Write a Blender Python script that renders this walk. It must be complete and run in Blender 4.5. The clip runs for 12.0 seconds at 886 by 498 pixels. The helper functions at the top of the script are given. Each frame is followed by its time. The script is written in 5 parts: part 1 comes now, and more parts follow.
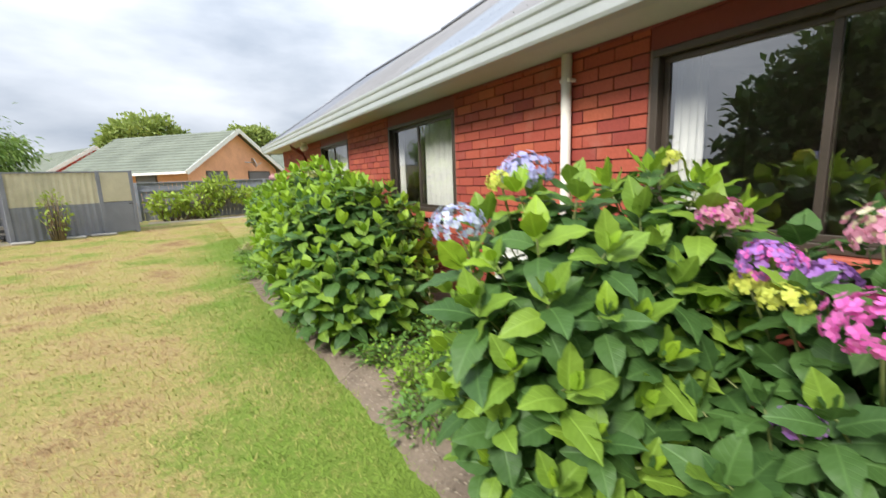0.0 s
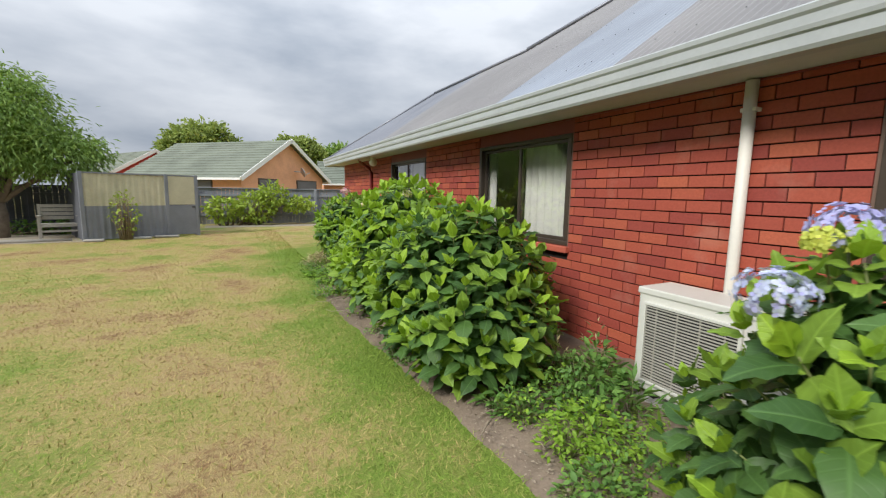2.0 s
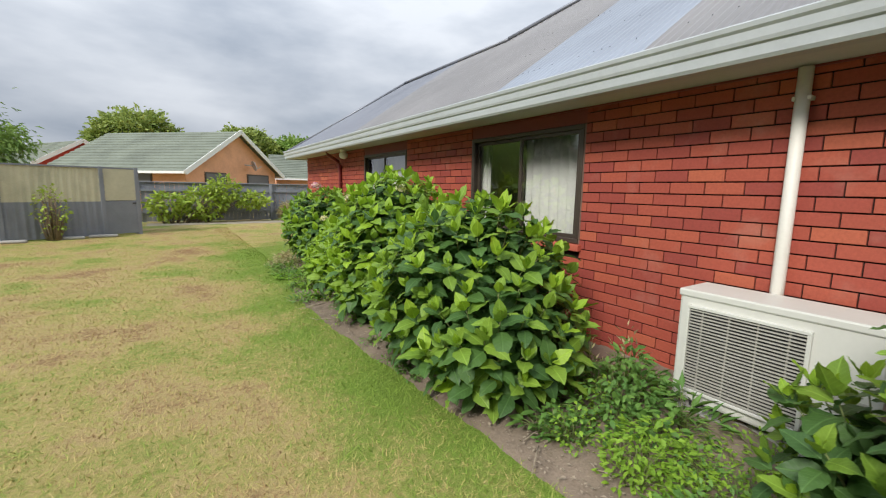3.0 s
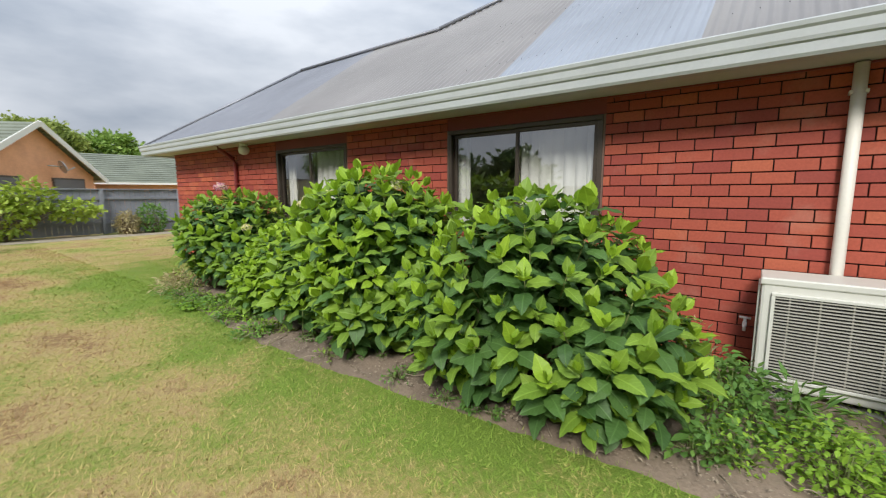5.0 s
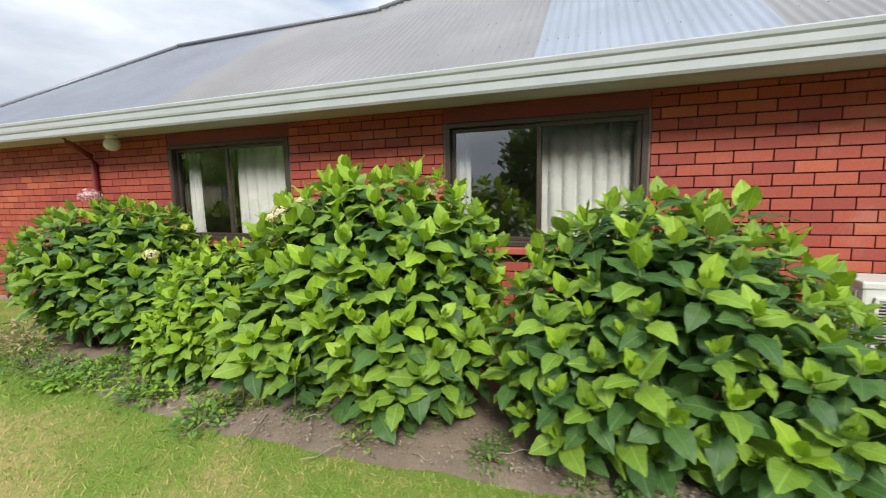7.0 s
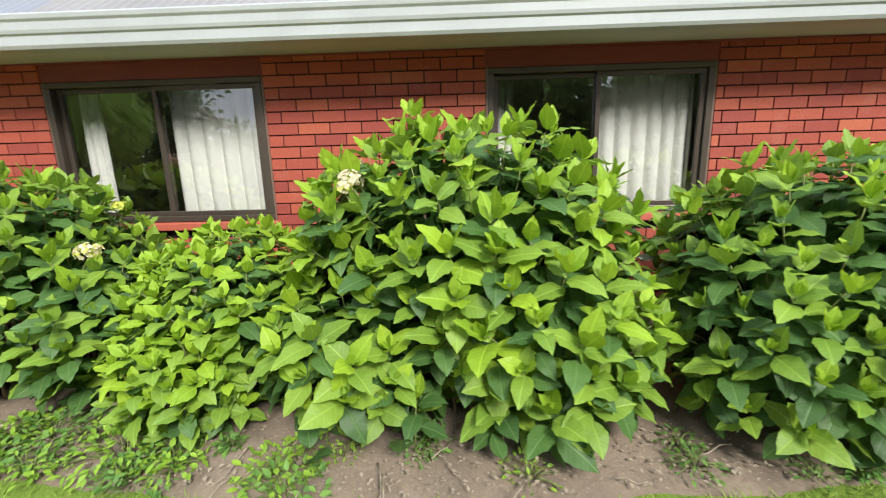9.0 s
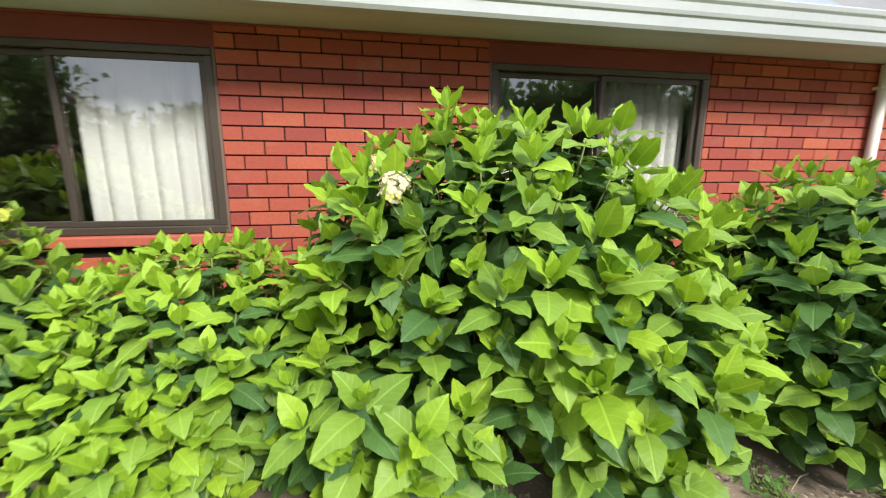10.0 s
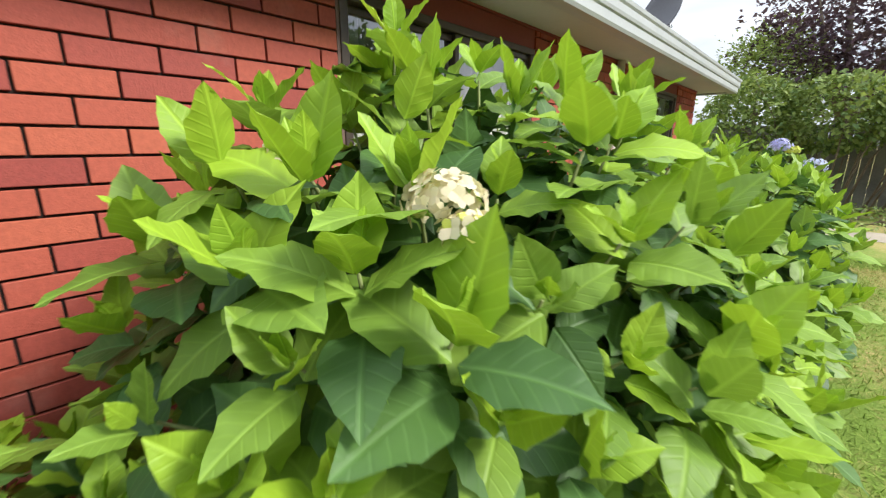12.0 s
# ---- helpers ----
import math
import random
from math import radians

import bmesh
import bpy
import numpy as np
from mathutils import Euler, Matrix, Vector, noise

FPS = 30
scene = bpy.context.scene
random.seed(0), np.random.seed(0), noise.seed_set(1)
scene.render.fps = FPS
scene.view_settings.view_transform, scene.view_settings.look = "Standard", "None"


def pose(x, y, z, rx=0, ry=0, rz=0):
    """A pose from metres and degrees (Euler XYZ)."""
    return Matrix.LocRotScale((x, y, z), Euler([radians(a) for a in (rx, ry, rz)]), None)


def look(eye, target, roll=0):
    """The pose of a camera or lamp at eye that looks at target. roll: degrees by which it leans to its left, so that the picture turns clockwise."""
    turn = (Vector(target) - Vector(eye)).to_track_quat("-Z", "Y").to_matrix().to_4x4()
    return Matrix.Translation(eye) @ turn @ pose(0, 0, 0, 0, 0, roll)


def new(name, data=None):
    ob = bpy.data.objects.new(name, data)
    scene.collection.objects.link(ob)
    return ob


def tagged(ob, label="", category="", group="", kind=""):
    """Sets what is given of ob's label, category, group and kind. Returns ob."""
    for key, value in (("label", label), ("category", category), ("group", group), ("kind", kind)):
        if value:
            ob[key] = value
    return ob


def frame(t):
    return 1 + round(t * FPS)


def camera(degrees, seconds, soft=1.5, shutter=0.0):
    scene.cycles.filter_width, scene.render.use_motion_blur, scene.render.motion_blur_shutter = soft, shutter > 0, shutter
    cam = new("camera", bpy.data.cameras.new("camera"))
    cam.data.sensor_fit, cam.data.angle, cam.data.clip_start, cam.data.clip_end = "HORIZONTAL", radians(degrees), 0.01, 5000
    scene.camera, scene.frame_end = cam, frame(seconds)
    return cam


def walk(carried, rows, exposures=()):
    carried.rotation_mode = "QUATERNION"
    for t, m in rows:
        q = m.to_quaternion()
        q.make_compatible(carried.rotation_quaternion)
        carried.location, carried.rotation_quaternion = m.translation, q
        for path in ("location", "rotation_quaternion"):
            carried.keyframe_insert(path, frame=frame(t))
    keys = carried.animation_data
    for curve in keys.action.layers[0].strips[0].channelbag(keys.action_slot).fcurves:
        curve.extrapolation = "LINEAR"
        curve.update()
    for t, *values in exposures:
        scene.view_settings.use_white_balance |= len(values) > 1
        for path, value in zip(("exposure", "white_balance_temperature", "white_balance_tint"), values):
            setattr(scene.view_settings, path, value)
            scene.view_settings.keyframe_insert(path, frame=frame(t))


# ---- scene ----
cam = camera(93.5, 12.0, soft=1.15, shutter=0.4)
METRES, EYE, TILT, LEAN, TURN = 8.0, 1.33, 0.0, 0.0, -30.9
ROWS = [
    (0.0, 0.0, 0.0, 0.0, -0.36, -9.9, 2.08),
    (0.5, -0.0259, -0.0025, 0.0077, 2.4, -5.7, 2.01),
    (1.0, -0.0364, 0.0084, 0.0048, 5.9, -5.62, 0.3),
    (1.5, -0.0565, 0.0234, 0.0029, 6.5, -6.62, -0.53),
    (2.0, -0.0959, 0.0375, 0.011, 4.01, -7.62, -0.92),
    (2.5, -0.1243, 0.0606, 0.0104, 1.26, -8.08, -1.02),
    (3.0, -0.1544, 0.0824, 0.009, -2.3, -8.14, -1.0),
    (5.0, -0.3061, 0.1912, 0.0015, -21.86, -7.65, 0.12),
    (5.5, -0.3315, 0.2332, 0.0031, -27.06, -7.49, 0.38),
    (6.0, -0.3549, 0.273, 0.0055, -31.92, -6.98, 0.48),
    (6.5, -0.3723, 0.3179, 0.0024, -36.47, -6.68, 0.58),
    (8.5, -0.4415, 0.4981, 0.003, -51.65, -10.41, 2.03),
    (9.0, -0.4479, 0.5423, 0.0022, -57.57, -11.92, 1.51),
    (9.5, -0.4411, 0.592, -0.0001, -61.61, -12.14, 0.79),
    (10.0, -0.4362, 0.6368, 0.0013, -70.04, -11.28, -0.26),
    (10.5, -0.4228, 0.676, 0.0005, -80.19, -10.78, -0.56),
    (11.0, -0.3971, 0.7073, 0.0029, -90.6, -11.02, 0.73),
    (11.5, -0.3718, 0.7315, 0.0046, -101.31, -12.63, 0.98),
    (12.0, -0.3393, 0.7412, 0.003, -106.98, -14.26, -0.23),
]
EXPOSURES = [(0.0, 0.75), (0.5, 0.45), (1.5, 0.28), (5.0, 0.30), (6.5, 0.42), (8.5, 0.75), (9.5, 0.92), (10.0, 0.95), (12.0, 0.95)]
walk(cam, [(t, pose(0, 0, EYE, TILT, LEAN, TURN) @ pose(METRES * x, METRES * y, METRES * z, 90 + pitch, roll, yaw)) for t, x, y, z, yaw, pitch, roll in ROWS], EXPOSURES)

# ---- world, sun ----
world = bpy.data.worlds.new("sky")
scene.world = world
world.use_nodes = True
wn, wl = world.node_tree.nodes, world.node_tree.links
bg = wn["Background"]
sky = wn.new("ShaderNodeTexSky")
sky.sky_type = "NISHITA"
sky.sun_disc = False
sky.sun_elevation = radians(39)
sky.sun_rotation = radians(248)
sky.air_density, sky.dust_density = 1.0, 1.5
wtc = wn.new("ShaderNodeTexCoord")
wmap = wn.new("ShaderNodeMapping")
wmap.inputs["Scale"].default_value = (1.2, 1.2, 3.4)
wnoise = wn.new("ShaderNodeTexNoise")
wnoise.inputs["Scale"].default_value = 1.6
wnoise.inputs["Detail"].default_value = 9
wnoise.inputs["Roughness"].default_value = 0.55
wnoise.inputs["Distortion"].default_value = 0.35
cover = wn.new("ShaderNodeValToRGB")
cover.color_ramp.elements[0].position, cover.color_ramp.elements[0].color = 0.30, (0.25, 0.25, 0.25, 1)
cover.color_ramp.elements[1].position, cover.color_ramp.elements[1].color = 0.42, (1, 1, 1, 1)
wnoise2 = wn.new("ShaderNodeTexNoise")
wnoise2.inputs["Scale"].default_value = 2.6
wnoise2.inputs["Detail"].default_value = 8
tone = wn.new("ShaderNodeValToRGB")
tone.color_ramp.elements[0].position, tone.color_ramp.elements[0].color = 0.32, (3.2, 3.65, 4.35, 1)
tone.color_ramp.elements[1].position, tone.color_ramp.elements[1].color = 0.66, (5.8, 6.15, 6.7, 1)
wmix = wn.new("ShaderNodeMixRGB")
wl.new(wtc.outputs["Generated"], wmap.inputs["Vector"])
wl.new(wmap.outputs["Vector"], wnoise.inputs["Vector"])
wl.new(wmap.outputs["Vector"], wnoise2.inputs["Vector"])
wl.new(wnoise.outputs["Fac"], cover.inputs["Fac"])
wl.new(wnoise2.outputs["Fac"], tone.inputs["Fac"])
wl.new(cover.outputs["Color"], wmix.inputs["Fac"])
wl.new(sky.outputs["Color"], wmix.inputs[1])
wl.new(tone.outputs["Color"], wmix.inputs[2])
# an overcast sky is about three times as bright overhead as at the horizon
wsep, wgain, wmul = wn.new("ShaderNodeSeparateXYZ"), wn.new("ShaderNodeMapRange"), wn.new("ShaderNodeMixRGB")
wgain.inputs["From Min"].default_value, wgain.inputs["From Max"].default_value = 0.0, 1.0
wgain.inputs["To Min"].default_value, wgain.inputs["To Max"].default_value = 0.72, 1.9
wmul.blend_type = "MULTIPLY"
wmul.inputs["Fac"].default_value = 1.0
wl.new(wtc.outputs["Generated"], wsep.inputs[0])
wl.new(wsep.outputs["Z"], wgain.inputs["Value"])
wl.new(wmix.outputs["Color"], wmul.inputs[1])
wl.new(wgain.outputs["Result"], wmul.inputs[2])
wl.new(wmul.outputs["Color"], bg.inputs["Color"])
bg.inputs["Strength"].default_value = 0.11

sun_data = bpy.data.lights.new("sun", "SUN")
sun_data.energy, sun_data.angle, sun_data.color = 2.9, radians(16), (1.0, 0.97, 0.92)
sun = new("sun", sun_data)
sun.matrix_world = look((-17, -7, 15), (0, 0, 0))


# ---- materials ----
def rgb(c):
    return (c[0], c[1], c[2], 1)


def graph(name):
    m = bpy.data.materials.new(name)
    m.use_nodes = True
    nt = m.node_tree
    return m, nt.nodes, nt.links, nt.nodes["Principled BSDF"]


def noise_node(n, l, scale, detail=4, vec=None, rough=0.55):
    k = n.new("ShaderNodeTexNoise")
    k.inputs["Scale"].default_value, k.inputs["Detail"].default_value = scale, detail
    k.inputs["Roughness"].default_value = rough
    if vec is not None:
        l.new(vec, k.inputs["Vector"])
    return k.outputs["Fac"]


def ramp(n, l, fac, stops):
    r = n.new("ShaderNodeValToRGB")
    e = r.color_ramp.elements
    while len(e) < len(stops):
        e.new(0.5)
    for el, (p, c) in zip(e, stops):
        el.position, el.color = p, rgb(c)
    l.new(fac, r.inputs["Fac"])
    return r.outputs["Color"]


def mixc(n, l, fac, a, b, mode="MIX"):
    k = n.new("ShaderNodeMixRGB")
    k.blend_type = mode
    for v, s in ((fac, k.inputs["Fac"]), (a, k.inputs[1]), (b, k.inputs[2])):
        if isinstance(v, (int, float)):
            s.default_value = v
        elif isinstance(v, tuple):
            s.default_value = rgb(v)
        else:
            l.new(v, s)
    return k.outputs["Color"]


def calc(n, l, op, a, b=0.0, clamp=False):
    k = n.new("ShaderNodeMath")
    k.operation, k.use_clamp = op, clamp
    for v, s in ((a, k.inputs[0]), (b, k.inputs[1])):
        if isinstance(v, (int, float)):
            s.default_value = v
        else:
            l.new(v, s)
    return k.outputs[0]


def bump(n, l, p, height, strength, dist=0.01):
    b = n.new("ShaderNodeBump")
    b.inputs["Strength"].default_value, b.inputs["Distance"].default_value = strength, dist
    l.new(height, b.inputs["Height"])
    l.new(b.outputs["Normal"], p.inputs["Normal"])


def chance(n, l):
    """One random number for each object and each loose piece of a mesh."""
    o, g = n.new("ShaderNodeObjectInfo"), n.new("ShaderNodeNewGeometry")
    return calc(n, l, "FRACT", calc(n, l, "ADD", o.outputs["Random"], g.outputs["Random Per Island"]))


def plain(name, c, rough=0.6, metal=0.0, var=0.15, coarse=1.5, fine=40.0, relief=0.15, stain=None, world_space=True):
    """A surface with broad stains and fine grain."""
    m, n, l, p = graph(name)
    vec = n.new("ShaderNodeNewGeometry").outputs["Position"] if world_space else n.new("ShaderNodeTexCoord").outputs["Object"]
    lo, hi = tuple(x * (1 - var) for x in c), tuple(min(1, x * (1 + var)) for x in c)
    a = ramp(n, l, noise_node(n, l, coarse, 6, vec), [(0.3, stain or lo), (0.6, hi)])
    f = noise_node(n, l, fine, 4, vec)
    l.new(mixc(n, l, 0.35, a, ramp(n, l, f, [(0.3, lo), (0.7, hi)])), p.inputs["Base Color"])
    p.inputs["Roughness"].default_value, p.inputs["Metallic"].default_value = rough, metal
    bump(n, l, p, f, relief, 0.004)
    return m


def leafy(name, young, old, rough=0.5, veins=True, trans=0.25):
    """Leaf: colour from leaf to leaf, paler ribs along the blade, light shining through."""
    m, n, l, p = graph(name)
    r = chance(n, l)
    c = mixc(n, l, r, old, young)
    if veins:
        uv = n.new("ShaderNodeSeparateXYZ")
        l.new(n.new("ShaderNodeTexCoord").outputs["UV"], uv.inputs[0])
        across = calc(n, l, "ABSOLUTE", calc(n, l, "SUBTRACT", uv.outputs[1], 0.5))
        rib = calc(n, l, "SINE", calc(n, l, "MULTIPLY", calc(n, l, "SUBTRACT", uv.outputs[0], calc(n, l, "MULTIPLY", across, 0.8)), 46.0))
        side = calc(n, l, "POWER", calc(n, l, "MULTIPLY", calc(n, l, "ADD", rib, 1.0), 0.5), 9.0)
        mid = calc(n, l, "SUBTRACT", 1.0, calc(n, l, "MULTIPLY", across, 28.0), True)
        vein = calc(n, l, "MAXIMUM", calc(n, l, "MULTIPLY", side, 0.28), mid)
        c = mixc(n, l, calc(n, l, "MULTIPLY", vein, 0.38), c, tuple(min(1, x * 1.9 + 0.03) for x in young))
        bump(n, l, p, calc(n, l, "SUBTRACT", 1.0, vein), 0.5, 0.003)
    pos = n.new("ShaderNodeNewGeometry").outputs["Position"]
    c = mixc(n, l, calc(n, l, "MULTIPLY", noise_node(n, l, 25, 3, pos), 0.35), c, tuple(x * 0.5 for x in old))
    l.new(c, p.inputs["Base Color"])
    p.inputs["Roughness"].default_value = rough
    p.inputs["Specular IOR Level"].default_value = 0.35
    t = n.new("ShaderNodeBsdfTranslucent")
    l.new(mixc(n, l, 0.4, c, (young[0] * 1.5, young[1] * 1.5, young[2])), t.inputs["Color"])
    mx = n.new("ShaderNodeMixShader")
    mx.inputs[0].default_value = trans
    l.new(p.outputs[0], mx.inputs[1])
    l.new(t.outputs[0], mx.inputs[2])
    l.new(mx.outputs[0], n["Material Output"].inputs["Surface"])
    return m


def turf(name, blades):
    """Dry summer lawn: straw and green in patches, greener along the watered bed."""
    m, n, l, p = graph(name)
    pos = n.new("ShaderNodeNewGeometry").outputs["Position"]
    xyz = n.new("ShaderNodeSeparateXYZ")
    l.new(pos, xyz.inputs[0])
    patch = calc(n, l, "ADD", calc(n, l, "MULTIPLY", calc(n, l, "SUBTRACT", noise_node(n, l, 0.75, 6, pos, 0.6), 0.5), 2.1), 0.47)
    near_bed = calc(n, l, "MULTIPLY", calc(n, l, "ADD", xyz.outputs[0], 0.35), 0.95, True)
    tail = calc(n, l, "SUBTRACT", 1.0, calc(n, l, "MULTIPLY", calc(n, l, "SUBTRACT", xyz.outputs[1], 10.0), 0.3, True))
    near_bed = calc(n, l, "MULTIPLY", near_bed, tail)
    g = calc(n, l, "ADD", calc(n, l, "ADD", patch, calc(n, l, "MULTIPLY", calc(n, l, "SUBTRACT", noise_node(n, l, 5.5, 5, pos, 0.7), 0.30), 0.55)), calc(n, l, "MULTIPLY", near_bed, 0.56))
    g = calc(n, l, "ADD", g, calc(n, l, "MULTIPLY", calc(n, l, "SUBTRACT", noise_node(n, l, 24, 4, pos, 0.65), 0.5), 0.75))
    if blades:
        g = calc(n, l, "ADD", g, calc(n, l, "MULTIPLY", calc(n, l, "SUBTRACT", chance(n, l), 0.5), 0.62))
    c = ramp(n, l, calc(n, l, "SUBTRACT", g, 0.11), [(0.14, (0.33, 0.21, 0.10)), (0.34, (0.50, 0.38, 0.17)), (0.50, (0.44, 0.37, 0.13)), (0.66, (0.31, 0.33, 0.085)), (0.92, (0.20, 0.30, 0.045))])
    if not blades:
        f = noise_node(n, l, 130, 5, pos, 0.7)
        c = mixc(n, l, 0.6, c, ramp(n, l, f, [(0.32, (0.28, 0.28, 0.28)), (0.62, (1, 1, 1))]), "MULTIPLY")
        bump(n, l, p, f, 0.6, 0.02)
    l.new(c, p.inputs["Base Color"])
    p.inputs["Roughness"].default_value = 0.85
    p.inputs["Specular IOR Level"].default_value = 0.2
    return m


def brick_mat(name):
    m, n, l, p = graph(name)
    pos = n.new("ShaderNodeNewGeometry").outputs["Position"]
    r = chance(n, l)
    c = ramp(n, l, r, [(0.0, (0.30, 0.053, 0.039)), (0.35, (0.37, 0.071, 0.044)), (0.85, (0.42, 0.089, 0.049)), (1.0, (0.48, 0.118, 0.058))])
    f = noise_node(n, l, 55, 5, pos, 0.65)
    c = mixc(n, l, 0.45, c, ramp(n, l, f, [(0.25, (0.45, 0.40, 0.40)), (0.65, (1, 1, 1))]), "MULTIPLY")
    c = mixc(n, l, calc(n, l, "MULTIPLY", calc(n, l, "SUBTRACT", noise_node(n, l, 3.2, 5, pos), 0.58, True), 1.2), c, (0.5, 0.33, 0.25))
    l.new(c, p.inputs["Base Color"])
    p.inputs["Roughness"].default_value = 0.72
    bump(n, l, p, noise_node(n, l, 160, 4, pos), 0.35, 0.004)
    return m


def sheet_mat(name, c):
    """Weathered painted roofing iron."""
    m, n, l, p = graph(name)
    pos = n.new("ShaderNodeNewGeometry").outputs["Position"]
    a = ramp(n, l, noise_node(n, l, 0.8, 6, pos), [(0.3, tuple(x * 0.85 for x in c)), (0.7, tuple(x * 1.15 for x in c))])
    a = mixc(n, l, calc(n, l, "MULTIPLY", calc(n, l, "SUBTRACT", noise_node(n, l, 9, 6, pos, 0.7), 0.6, True), 1.5), a, (0.30, 0.26, 0.22))
    l.new(a, p.inputs["Base Color"])
    p.inputs["Roughness"].default_value, p.inputs["Metallic"].default_value = 0.42, 0.25
    return m


def glass_mat(name):
    m, n, l, p = graph(name)
    n.remove(p)
    f = n.new("ShaderNodeFresnel")
    f.inputs["IOR"].default_value = 3.4
    tr, gl, mx = n.new("ShaderNodeBsdfTransparent"), n.new("ShaderNodeBsdfGlossy"), n.new("ShaderNodeMixShader")
    tr.inputs["Color"].default_value = (0.93, 0.95, 0.94, 1)
    gl.inputs["Roughness"].default_value = 0.0
    l.new(f.outputs[0], mx.inputs[0])
    l.new(tr.outputs[0], mx.inputs[1])
    l.new(gl.outputs[0], mx.inputs[2])
    l.new(mx.outputs[0], n["Material Output"].inputs["Surface"])
    return m


